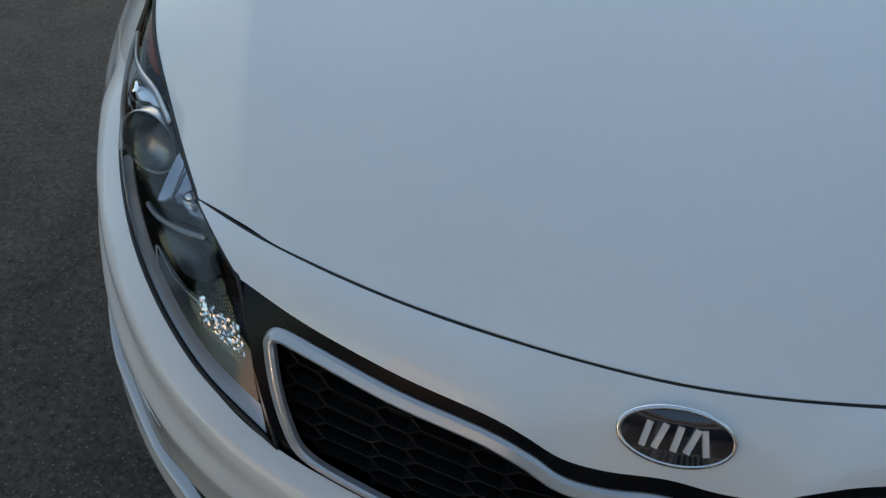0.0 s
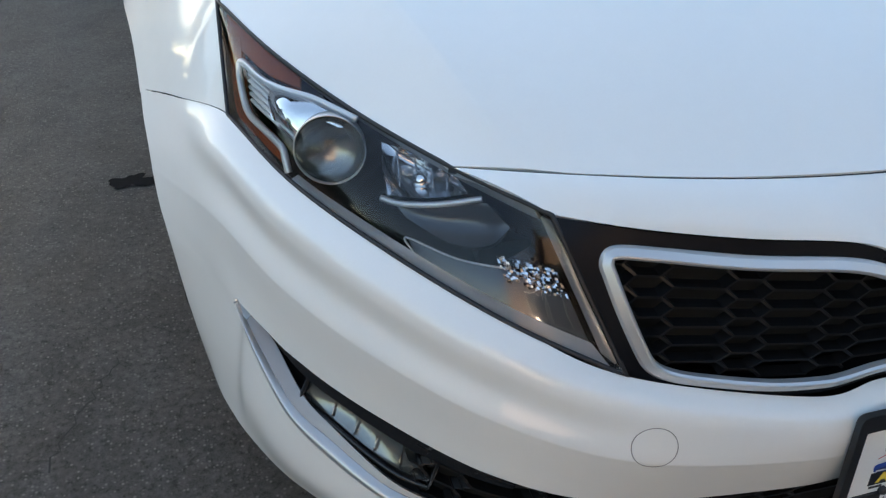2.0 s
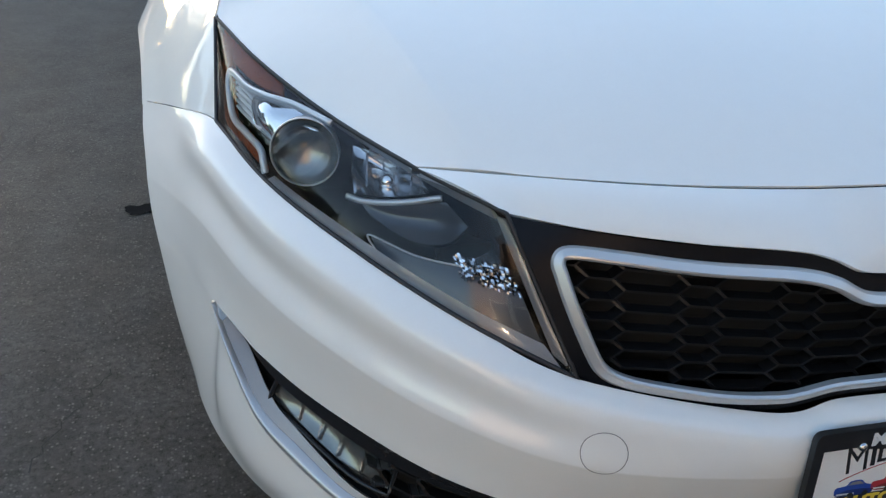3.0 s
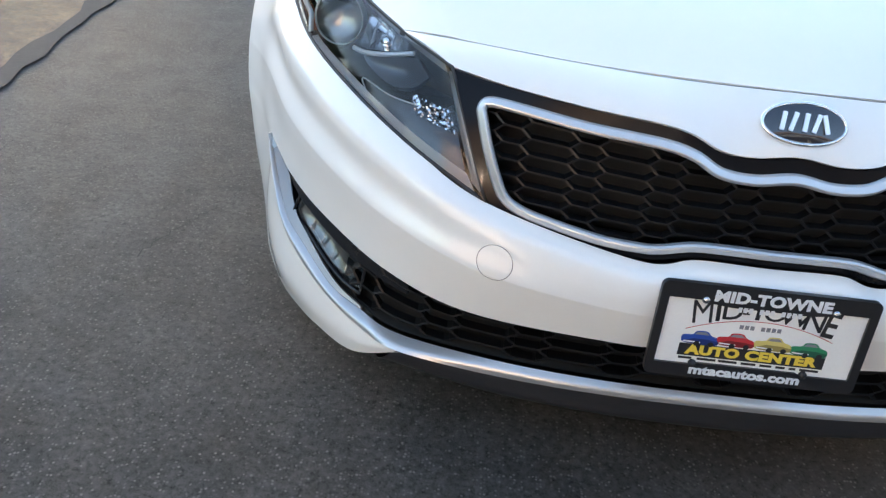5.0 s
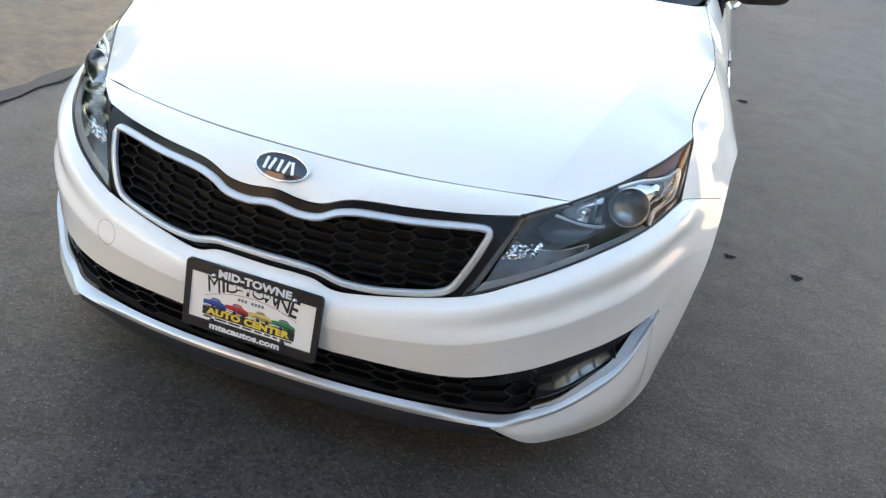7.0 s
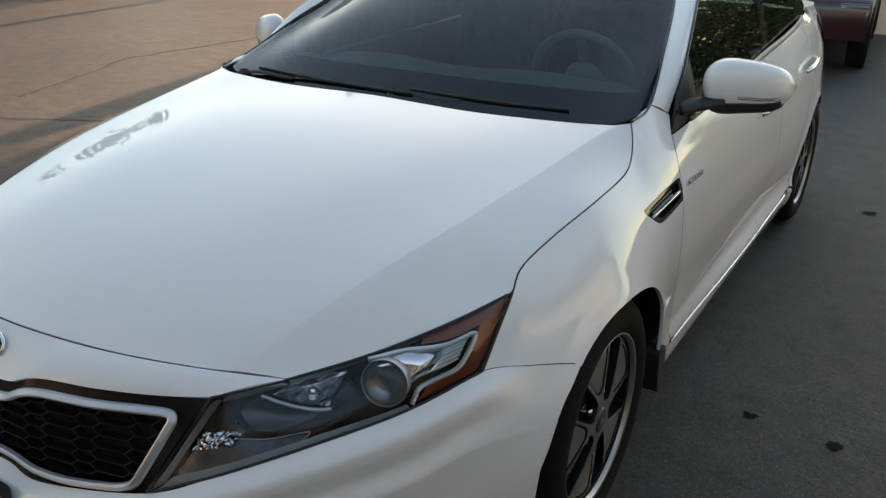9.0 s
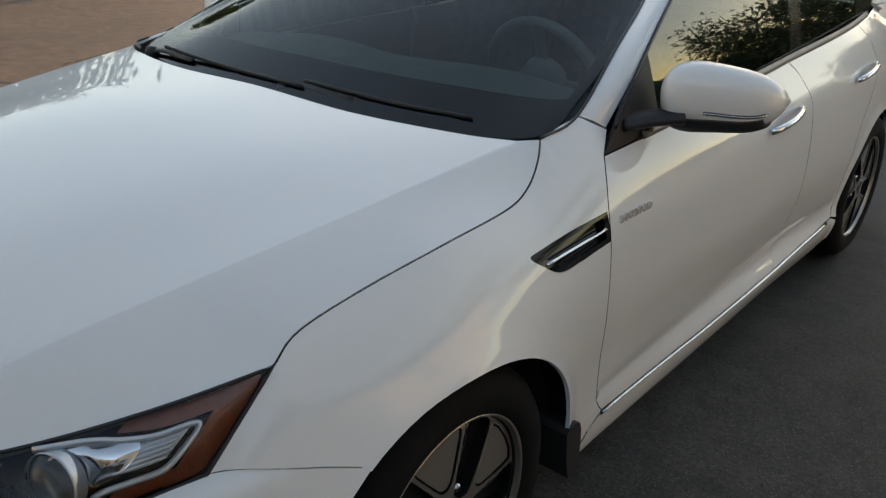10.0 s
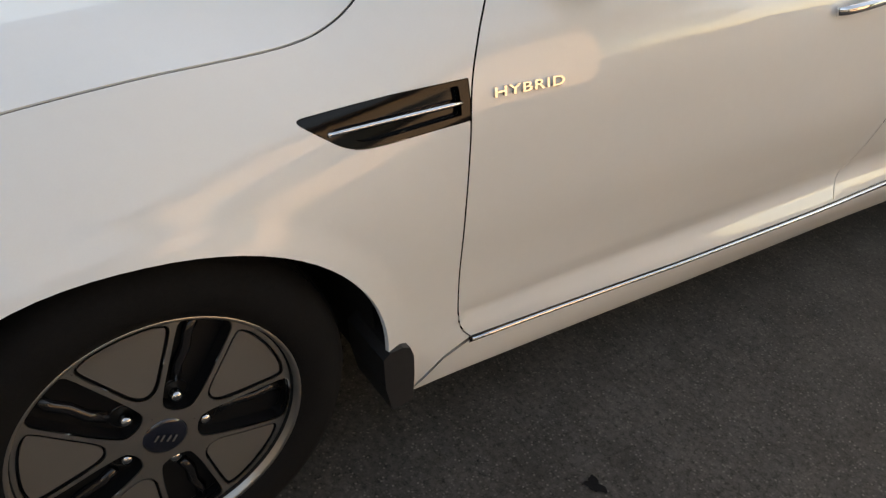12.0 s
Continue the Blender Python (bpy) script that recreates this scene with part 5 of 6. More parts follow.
for sign in (1, -1):
    f = (lambda r: [Vector(q) for q in r]) if sign > 0 else flip_x
    mx = Matrix.Diagonal((sign, 1, 1, 1))
    lamp = new("headlight")
    lamp.parent = car
    tagged(lamp, "clear projector headlight with an amber corner")
    o = (sign * .6, -.7, .4)
    NU = 48
    lens = skin("lamp_lens", [f([lamp_pt(i / NU, v) for i in range(NU + 1)]) for v in [k / 12 for k in range(13)]], LENS, lamp, o, flange=0, gap=.002, label="clear lens")
    lens.visible_shadow = False
    # bowl of the lamp
    rows = []
    for v, d in ((0, .002), (.02, .02), (.08, .045), (.3, .07), (.6, .075), (.9, .05), (.98, .02), (1, .002)):
        rows.append(f([lamp_pt(i / NU, v, d * min(1, (1 - abs(2 * i / NU - 1)) * 7 + .05), 0) for i in range(NU + 1)]))
    skin("lamp_housing", rows, LAMP_DARK, lamp, o, flange=0, gap=0, label="dark lamp housing")
    # seal round the lamp
    loop = [lamp_pt(u / 40, 0) for u in range(41)] + [lamp_pt(1, v / 8) for v in range(1, 9)] + [lamp_pt(1 - u / 40, 1) for u in range(1, 41)] + [lamp_pt(0, 1 - v / 8) for v in range(1, 8)]
    sweep("lamp_seal", f(loop), ring_profile(.0030, 6), MATTE_BLACK, lamp, closed=True, up=o, label="black rubber seal")

    def sheet(name, lo, hi, mat, label="", d0=.012, d1=.012, dip=0.0, flange=.006, n=24, m=7, bulge=.016):
        """A panel in the lamp between two lines of (u, v) places; d0 and d1: its depth at either line, dip: hollowed further."""
        a = spline([(p[0], p[1], 0) for p in lo], 10)
        b = spline([(p[0], p[1], 0) for p in hi], 10)
        a, b = even(a, n + 1), even(b, n + 1)
        g = []
        for k in range(m + 1):
            w = k / m
            g.append(f([lamp_pt(*(p.lerp(q, w).to_tuple()[:2]), d0 + (d1 - d0) * w + dip * math.sin(math.pi * w) * math.sin(math.pi * i / n), bulge) for i, (p, q) in enumerate(zip(a, b))]))
        return skin(name, g, mat, lamp, o, flange=flange, gap=0, label=label)

    def line(name, uv, w, h, mat, d=.006, label=""):
        pts = spline([(a, b, 0) for a, b in uv], 8)
        return sweep(name, f([lamp_pt(p.x, p.y, d, .016) for p in pts]), bar_profile(w, h, .4), mat, lamp, up=o, label=label)
    # silver lip along the lower edge, at the inner end and, thinner, along the top
    sheet("lamp_trim", [(.03, .012), (.25, .012), (.5, .012), (.74, .014)], [(.050, .118), (.25, .108), (.5, .098), (.73, .066)], LAMP_SILVER, "silver lip along the lower edge", .004, .016, -.001)
    sheet("lamp_trim", [(.010, .03), (.010, .5), (.010, .95)], [(.038, .075), (.036, .5), (.034, .93)], LAMP_RIM, "satin edge at the inner end", .006, .012, -.002)
    sheet("lamp_trim", [(.04, .905), (.3, .925), (.55, .93), (.80, .94)], [(.04, .985), (.3, .985), (.55, .985), (.80, .985)], LAMP_RIM, "satin grey rim along the top", .016, .006)
    # smoked panel of the turn signal
    sheet("lamp_panel", [(.055, .112), (.23, .104), (.41, .098)], [(.055, .43), (.17, .42), (.30, .27), (.42, .19)], LAMP_GREY, "smoked grey turn signal panel", .016, .022)
    line("panel_edge", [(.41, .080), (.42, .19), (.30, .27), (.17, .42)], .0022, .002, SILVER, .018)
    # small square facets at the inner end
    vv, ff = [], []
    rr = random.Random(4)
    for i in range(20):
        for k in range(13):
            if rr.random() < .95 - .035 * abs(i - 8) - .03 * abs(k - 7):
                a = lamp_pt(.058 + .0068 * i, .36 + .0135 * k - .0045 * i + .05, .012)
                q = .0012 + .0009 * rr.random()
                ax, up_ = Vector((.8, .55, .15)).normalized(), Vector((-.1, .75, .65)).normalized()
                tilt = lamp_out(.1) * rr.uniform(-.0015, .0015)
                n0 = len(vv)
                vv += [a - ax * q - up_ * q + tilt, a + ax * q - up_ * q, a + ax * q + up_ * q - tilt, a - ax * q + up_ * q]
                ff.append((n0, n0 + 1, n0 + 2, n0 + 3))
    raw("reflector_facets", f(vv), ff, MIRROR_CHROME, lamp, smooth=False, label="bright square reflector facets")
    # amber outside the wing
    sheet("amber_corner", [(.900, .03), (.95, .03), (.992, .03)], [(.900, .97), (.95, .97), (.992, .97)], AMBER, "amber corner reflector", .012, .012)
    sheet("amber_corner", [(.765, .05), (.83, .05), (.902, .05)], [(.775, .25), (.83, .24), (.902, .22)], AMBER, "amber lower reflector", .013, .013)
    sheet("amber_corner", [(.66, .86), (.78, .76), (.902, .74)], [(.66, .95), (.78, .95), (.902, .95)], AMBER, "amber upper reflector", .013, .013)
    # projector: clear dome before a polished bowl
    c = lamp_pt(.595, .50, .026)
    c = Vector((sign * c.x, c.y, c.z))
    pm = look(c, c - Vector((sign * .28, -1, .18)) * 1.0)
    bm = bmesh.new()
    lathe(bm, [(.0465, .001), (.0462, .004), (.0450, .0045), (.0445, .001), (.0445, -.02)], pm, 40)
    part("projector_ring", bm, SILVER, lamp, "thin chrome ring")
    bm = bmesh.new()
    lathe(bm, [(.0, .026), (.012, .0252), (.023, .022), (.034, .0155), (.041, .008), (.0445, .001)], pm, 40)
    dome = part("projector_lens", bm, LENS, lamp, "clear glass projector dome")
    dome.visible_shadow = False
    bm = bmesh.new()
    lathe(bm, [(.0445, -.001), (.040, -.010), (.030, -.018), (.018, -.023), (0, -.025)], pm, 40)
    part("projector_bowl", bm, BOWL_GREY, lamp, "dark grey polished bowl")
    # chrome hood and ribs outside the projector
    sheet("chrome_hood", [(.700, .36), (.664, .47), (.634, .58), (.594, .68), (.530, .78)], [(.760, .44), (.760, .61), (.730, .73), (.665, .845), (.560, .915)], MIRROR_CHROME, "bright chrome hood over the projector", .016, .004, -.012)
    sheet("chrome_wing", [(.735, .40), (.80, .38), (.850, .38)], [(.735, .66), (.80, .665), (.860, .655)], LAMP_SILVER, "silver wing", .014, .012)
    for k in range(5):
        line("chrome_rib", [(.735, .425 + .052 * k), (.79, .42 + .054 * k), (.848, .415 + .053 * k)], .0048, .006, LAMP_SILVER, .011)
    line("wing_outline", [(.47, .945), (.60, .875), (.70, .765), (.78, .705), (.86, .695), (.885, .62), (.882, .42), (.865, .275), (.80, .275), (.738, .26), (.735, .16), (.740, .06)], .0095, .005, SILVER, .004, "pale outline of the lamp wing")
    # high beam: hollow reflector over a silver lip, with a second bowl below
    sheet("beam_reflector", [(.43, .47), (.33, .62), (.20, .85)], [(.42, .86), (.33, .925), (.22, .93)], CHROME, "fluted chrome high-beam reflector", .012, .018, .030)
    for k in range(4):
        line("beam_flute", [(.395 - .045 * k, .58 + .065 * k), (.385 - .045 * k, .72 + .045 * k), (.38 - .045 * k, .85 + .015 * k)], .002, .003, CHROME, .022 + .008 * (k in (1, 2)))
    line("beam_lip", [(.445, .425), (.40, .47), (.33, .58), (.25, .72), (.19, .83), (.165, .87)], .0075, .005, SILVER, .006, "silver lip under the high beam")
    sheet("beam_bowl", [(.40, .36), (.30, .37), (.20, .52), (.125, .74)], [(.42, .44), (.33, .56), (.24, .72), (.16, .85)], LAMP_GREY, "lower smoked bowl", .018, .012, .014)
    c = lamp_pt(.335, .72, .034)
    c = Vector((sign * c.x, c.y, c.z))
    bm = bmesh.new()
    lathe(bm, [(.0, .010), (.007, .009), (.011, .004), (.011, -.010)], look(c, c - Vector((sign * .28, -1, .25))), 18)
    part("bulb_cap", bm, MIRROR_CHROME, lamp)
    # fog lamp
    fog = new("fog_lamp")
    fog.parent = car
    tagged(fog, "slim clear fog lamp in the bumper")
    fu0, fu1 = .615, .83

    def fog_pt(u, s, d):
        return lower_at(fu0 + (fu1 - fu0) * u, .13 + (.52 - .06 * u) * s, d + .010 + .010 * s)
    lens = skin("fog_lens", [f([fog_pt(i / 12, k / 5, .010) for i in range(13)]) for k in range(6)], LENS, fog, (sign * .4, -1, 0), flange=0, gap=0, label="clear lens")
    lens.visible_shadow = False
    skin("fog_reflector", [f([fog_pt(i / 12, k / 5, .018 + .020 * math.sin(math.pi * k / 5) * math.sin(math.pi * i / 12)) for i in range(13)]) for k in range(6)], BOWL_GREY, fog, (sign * .4, -1, 0), flange=0, gap=0, label="silver reflector")
    skin("fog_surround", [f([lower_at(.52 + .44 * i / 24, .70 - .10 * min(1, i / 20) + (.42 - .10 * (1 - min(1, i / 20))) * k / 4 * .74, .016 + .006 * k / 4) for i in range(25)]) for k in range(5)], GLOSS_BLACK, fog, (sign * .4, -1, 0), flange=.006, gap=0, label="black panel above the fog lamp")
    sweep("fog_rim", f([fog_pt(i / 10, 0, .008) for i in range(11)] + [fog_pt(1, k / 5, .008) for k in range(1, 6)] + [fog_pt(1 - i / 10, 1, .008) for i in range(1, 11)] + [fog_pt(0, 1 - k / 5, .008) for k in range(1, 5)]), ring_profile(.004, 6), GLOSS_BLACK, fog, closed=True, up=(sign * .4, -1, 0))
    for u in (.22, .40, .58, .76):
        sweep("fog_rib", f([fog_pt(u, .06 + .88 * k / 8, .016 + .014 * math.sin(math.pi * k / 8)) for k in range(9)]), bar_profile(.0022, .004, .3), CHROME, fog, up=(sign * .4, -1, 0))

# round cover of the towing eye
skin_tree = BVHTree.FromPolygons([p for r in bumper_half for p in r], [(j * n_skin + i, j * n_skin + i + 1, (j + 1) * n_skin + i + 1, (j + 1) * n_skin + i) for j in range(len(bumper_half) - 1) for i in range(n_skin - 1)])


def cover_pt(r, a, lift):
    p, n, _, _ = skin_tree.ray_cast(Vector((.396 + r * math.cos(a), -1, .455 + r * math.sin(a))), Vector((0, 1, 0)))
    return Vector((-p.x, p.y - lift, p.z))


bm = bmesh.new()
rings = [[bm.verts.new(cover_pt(r, 2 * math.pi * k / 48, lift)) for k in range(48)] for r, lift in ((.0265, -.0010), (.0263, .0002), (.0258, .0003), (.018, .0003), (.008, .0003))]
for a, b in zip(rings, rings[1:]):
    for k in range(48):
        bm.faces.new((a[k], b[k], b[(k + 1) % 48], a[(k + 1) % 48]))
bm.faces.new(rings[-1])
bmesh.ops.recalc_face_normals(bm, faces=bm.faces[:])
cover = part("tow_cover", bm, PAINT, bumper, "round white tow-eye cover")
sweep("cover_gap", [cover_pt(.0270, 2 * math.pi * k / 48, -.0003) for k in range(48)], ring_profile(.0007, 6), BEZEL, cover, closed=True, up=(0, -1, 0))

# ---- wheels ----
def build_wheel(name):
    """A wheel about the origin, its outer face towards +x."""
    w = new(name)
    to_x = Euler((0, radians(90), 0)).to_matrix().to_4x4()
    bm = bmesh.new()
    lathe(bm, [(.204, .010), (.212, .026), (.238, .038), (.268, .036), (.288, .024), (.301, .006), (.308, -.03), (.308, -.17), (.30, -.20), (.28, -.22), (.205, -.20)], to_x, 72)
    part("tyre", bm, RUBBER, w, "black tyre with moulded sidewall")
    vv, ff = [], []
    for k in range(64):
        a = 2 * math.pi * k / 64
        p = to_x @ Vector((.3035 * math.cos(a), .3035 * math.sin(a), -.004))
        q = to_x @ Vector((.3085 * math.cos(a + .05), .3085 * math.sin(a + .05), -.055))
        strut(vv, ff, p, q, .012, .003, (p - Vector((p.x, 0, 0))).normalized(), None)
    raw("tread_blocks", vv, ff, RUBBER, w, smooth=False)
    to_x = to_x @ Matrix.Diagonal((1.042, 1.042, 1, 1))
    bm = bmesh.new()
    lathe(bm, [(.200, .012), (.2045, .020), (.2085, .024), (.206, .029), (.201, .026), (.196, .005), (.188, -.09), (.18, -.18)], to_x, 72)
    part("rim", bm, RIM_METAL, w, "machined metal rim")
    bm = bmesh.new()
    lathe(bm, [(.195, -.055), (.10, -.060), (0, -.06)], to_x, 48)
    part("brake_disc", bm, CAVITY, w)

    def face(a, b, h=0.0):
        r2 = a * a + b * b
        return to_x @ Vector((a, b, h + .010 + .012 * (1 - r2 / .04))), (to_x.to_3x3() @ Vector((a * .6, b * .6, 1))).normalized()

    def closed(pts, n=5):
        """A smooth closed outline, symmetric about its axis, from half of its points."""
        full = pts + [(r, -t) for r, t in reversed(pts[1:-1])]
        ring = [full[-1]] + full + full[:2]
        out = []
        for p, q, u, v in zip(ring, ring[1:], ring[2:], ring[3:]):
            for k in range(n):
                s = k / n
                out.append(tuple(.5 * (2 * q[c] + (u[c] - p[c]) * s + (2 * p[c] - 5 * q[c] + 4 * u[c] - v[c]) * s * s + (3 * q[c] - p[c] - 3 * u[c] + v[c]) * s ** 3) for c in (0, 1)))
        return out

    def turned(pts, an):
        return [(r * math.cos(an) - t * math.sin(an), r * math.sin(an) + t * math.cos(an)) for r, t in pts]
    slot = closed([(.046, 0), (.049, .014), (.058, .0230), (.09, .0300), (.13, .0350), (.170, .0395), (.184, .0385), (.1915, .029), (.1945, 0)])
    window = closed([(.0785, 0), (.0815, .010), (.092, .0205), (.115, .0340), (.140, .0480), (.160, .0590), (.172, .0625), (.1795, .0560), (.1865, .036), (.1895, 0)])
    cap = [(.032 * math.cos(2 * math.pi * k / 36), .032 * math.sin(2 * math.pi * k / 36)) for k in range(36)]
    rim_edge = [(.2035 * math.cos(2 * math.pi * k / 90), .2035 * math.sin(2 * math.pi * k / 90)) for k in range(90)]
    slots = [2 * math.pi * k / 5 + math.pi for k in range(5)]
    holes = [turned(slot, a) for a in slots] + [turned(window, a + math.pi / 5) for a in slots] + [cap]
    trimmed("rim_face", rim_edge, face, RIM_METAL, w, step=.012, flange=.012, gap=0, holes=holes, label="machined five-spoke face")
    for a in slots:
        trimmed("spoke_plate", shrink(turned(window, a + math.pi / 5), .0045), face, RIM_GREY, w, step=.02, flange=.006, gap=0, depth=.003, label="flat grey plate between the spokes")
        trimmed("plate_backing", turned(window, a + math.pi / 5), face, GLOSS_BLACK, w, step=.03, flange=0, gap=0, depth=.010)
        trimmed("slot_floor", turned(slot, a), face, LATTICE_BLACK, w, step=.03, flange=0, gap=0, depth=.026)
        for hole, deep in ((turned(slot, a), .027), (turned(window, a + math.pi / 5), .011)):
            inner = shrink(dense(hole, .006), .0012)
            n = len(inner)
            raw("slot_wall", [face(p, q, -.0015)[0] for p, q in inner] + [face(p, q, -deep)[0] for p, q in inner], [(i, (i + 1) % n, (i + 1) % n + n, i + n) for i in range(n)], LATTICE_BLACK, w)
        ca, sa = math.cos(a), math.sin(a)
        rib = [(.085, .006), (.11, .012), (.14, .009), (.165, .014), (.188, .010)]
        sweep("slot_rib", [face(r * ca - t * sa, r * sa + t * ca, -.022)[0] for r, t in rib], ring_profile(.009, 8), GLOSS_BLACK, w, up=(1, 0, 0))
        bm = bmesh.new()
        lathe(bm, [(0, .020), (.007, .0195), (.0095, .013), (.0095, -.02)], to_x @ Matrix.Translation((.061 * ca, .061 * sa, -.006)), 12)
        part("lug_nut", bm, CHROME, w)
        bm = bmesh.new()
        lathe(bm, [(.0205, .002), (.0185, .005), (.0165, -.015)], to_x @ Matrix.Translation((.063 * ca, .063 * sa, -.006)), 20)
        part("lug_seat", bm, GLOSS_BLACK, w)
    bm = bmesh.new()
    lathe(bm, [(.0325, .016), (.031, .0225), (.026, .0245), (0, .0255)], to_x, 36)
    part("hub_cap", bm, BADGE_BLUE, w, "black hub cap with plain metal marks")
    vv, ff = [], []
    for a, b in (((-.016, -.006), (-.014, .006)), ((-.007, -.006), (-.005, .006)), ((.003, -.006), (.005, .006)), ((.012, -.006), (.014, .006))):
        strut(vv, ff, Vector((.0265, a[0], a[1])), Vector((.0265, b[0], b[1])), .003, .0006, Vector((1, 0, 0)), None)
        n0 = len(vv) - 8
        ff += [(n0 + 2, n0 + 3, n0 + 7, n0 + 6)]
    raw("cap_mark", vv, ff, RIM_GREY, w, smooth=False)
    return w


wheel0 = build_wheel("wheel")
wheel0.parent = car
wheel0.matrix_basis = pose(.884, HUB_Y, HUB_Z, -24, 0, 0) @ Matrix.Diagonal((1.0, 1.048, 1.048, 1))
tagged(wheel0, "black tyre on a five-spoke machined alloy rim")
for m in (pose(.872, REAR_Y, HUB_Z, 40, 0, 0), pose(-.884, HUB_Y, HUB_Z, 25, 0, 180), pose(-.872, REAR_Y, HUB_Z, 0, 0, 180)):
    copy_thing(wheel0, m)

# ---- dealer plate ----
plate = new("dealer_plate")
plate.parent = car
tagged(plate, "white dealer plate in a black frame on the bumper")
pn = Vector((0, -1, .13)).normalized()
px = Vector((1, 0, 0))
py = pn.cross(px) * 1
PLATE_AT = Vector((0, -.122, .415))
PM = Matrix((px, py, pn)).transposed().to_4x4()
PM.translation = PLATE_AT


def on_plate(x, y, h, turn=0):
    return PM @ Matrix.Translation((x, y, h)) @ Euler((0, 0, radians(turn))).to_matrix().to_4x4()


def rounded(x0, x1, y0, y1, r, n=6):
    """A rounded rectangle, anticlockwise."""
    out = []
    for cx, cy, a in ((x1 - r, y0 + r, -90), (x1 - r, y1 - r, 0), (x0 + r, y1 - r, 90), (x0 + r, y0 + r, 180)):
        out += [(cx + r * math.cos(radians(a + 90 * k / n)), cy + r * math.sin(radians(a + 90 * k / n))) for k in range(n + 1)]
    return out


def slab(name, outline, h0, h1, mat, label="", holes=(), parent=None):
    """A flat piece on the plate between two heights, cut along an outline, with holes."""
    def surf(a, b):
        return PM @ Vector((a, b, h1)), pn
    return trimmed(name, outline, surf, mat, parent or plate, step=.03, flange=h1 - h0, gap=0, holes=holes, label=label)


slab("plate_sheet", rounded(-.150, .150, -.072, .072, .004), -.003, .001, SIGN_WHITE, "white printed sheet")
# the frame swells inwards behind its lettering, above and below
window = [(-.145, -.057), (-.088, -.057), (-.080, -.0535), (.066, -.0535), (.074, -.057), (.145, -.057), (.145, .052), (.100, .052), (.092, .0475), (.060, .0440), (-.054, .0440), (-.086, .0475), (-.094, .052), (-.145, .052)]
slab("plate_frame", rounded(-.158, .158, -.079, .077, .010), -.004, .0050, FRAME_BLACK, "black plastic plate frame", [window])
for x0, y0 in ((-.092, .052), (.096, .052), (-.088, -.0555), (.078, -.0555)):
    bm = bmesh.new()
    lathe(bm, [(0, .0085), (.004, .008), (.0060, .005), (.0060, 0)], PM @ Matrix.Translation((x0, y0, 0)), 14)
    part("plate_screw", bm, CHROME if y0 > 0 else MATTE_BLACK, plate)
text_mesh("frame_lettering", "MID-TOWNE", .0235, INK_WHITE, plate, on_plate(.003, .0600, .0054), .0003, bold=.0011, stretch=1.20, spread=1.04)


def arc_height(x):
    return .0245 - .0215 * (x / .105) ** 2


# tall letters with a level top on an arched foot
letter_at = -.106
for ch, wide in zip("MID-TOWNE", (1.02, .50, .88, .46, .74, .92, 1.10, .90, .74)):
    wide *= .212 / 7.26
    x0 = letter_at + wide / 2
    letter_at += wide
    foot = arc_height(x0) + .002
    tall = .0485 - foot
    if ch == "-":
        foot, tall = foot + .004, .018
    text_mesh("arched_lettering", ch, tall / .69, INK_BLACK, plate, on_plate(x0, foot + tall / 2, .0013, -9 * x0 / .105), .0002, bold=.0009 if ch in "ITE-" else (0.0 if ch == "M" else .0004), stretch=min(1.25, .0440 / (tall / .69)))
bar_rows = [(-.044, .050, .0385, .0465, INK_WHITE, .0058, 12, (3, 7)), (-.033, .030, .0095, .0160, INK_GREY, .0016, 8, (3,))]
for x0, x1, y0, y1, mt, h, n, skip in bar_rows:
    for k in range(n):
        if k in skip:
            continue
        a = x0 + (x1 - x0) * k / n
        slab("plate_bar", [(a, y0), (a + (x1 - x0) / n * .72, y0), (a + (x1 - x0) / n * .72, y1), (a, y1)], h - .0004, h, mt)
# row of four printed cars
for x0, y0, mt, dark in ((-.085, -.0125, INK_BLUE, INK_DEEP_BLUE), (-.033, -.0105, INK_RED, INK_DEEP_RED), (.022, -.0105, INK_TAN, INK_OLIVE), (.076, -.0130, INK_GREEN, INK_DEEP_GREEN)):
    body = [(-.027, -.007), (-.028, .000), (-.025, .004), (-.012, .0055), (-.007, .0115), (.008, .0118), (.015, .0055), (.025, .002), (.028, -.003), (.027, -.009), (.018, -.011), (-.018, -.010)]
    sp = spline([(a, b, 0) for a, b in body + body[:1]], 4)[:-1]
    raw("printed_car", [PM @ Vector((x0 + p.x, y0 + p.y, .0018)) for p in sp], [tuple(range(len(sp)))], mt, plate, smooth=False)
    raw("printed_glass", [PM @ Vector((x0 + a, y0 + b, .0022)) for a, b in ((-.010, .0058), (-.0055, .0102), (.0065, .0105), (.0125, .0058))], [(0, 3, 2, 1)], INK_GREY, plate, smooth=False)
    raw("printed_shade", [PM @ Vector((x0 + a, y0 + b, .0021)) for a, b in ((-.027, -.0065), (-.010, -.0010), (.012, -.0015), (.028, -.0040), (.027, -.0090), (.018, -.0108), (-.018, -.0100))], [tuple(range(6, -1, -1))], dark, plate, smooth=False)
    raw("printed_bumper", [PM @ Vector((x0 + a, y0 + b, .0024)) for a, b in ((-.024, -.0075), (.001, -.0085), (.001, -.0062), (-.024, -.0052))], [(0, 1, 2, 3)], INK_WHITE, plate, smooth=False)
    for dx, dy in ((-.004, -.0095), (.017, -.0090)):
        raw("printed_wheel", [PM @ Vector((x0 + dx + .0045 * math.cos(2 * math.pi * k / 12), y0 + dy + .0042 * math.sin(2 * math.pi * k / 12), .0025)) for k in range(12)], [tuple(range(12))], INK_BLACK, plate, smooth=False)
slab("printed_band", [(-.113, -.0440), (.104, -.0440), (.104, -.0235), (-.113, -.0235)], .0008, .0014, INK_BLACK)
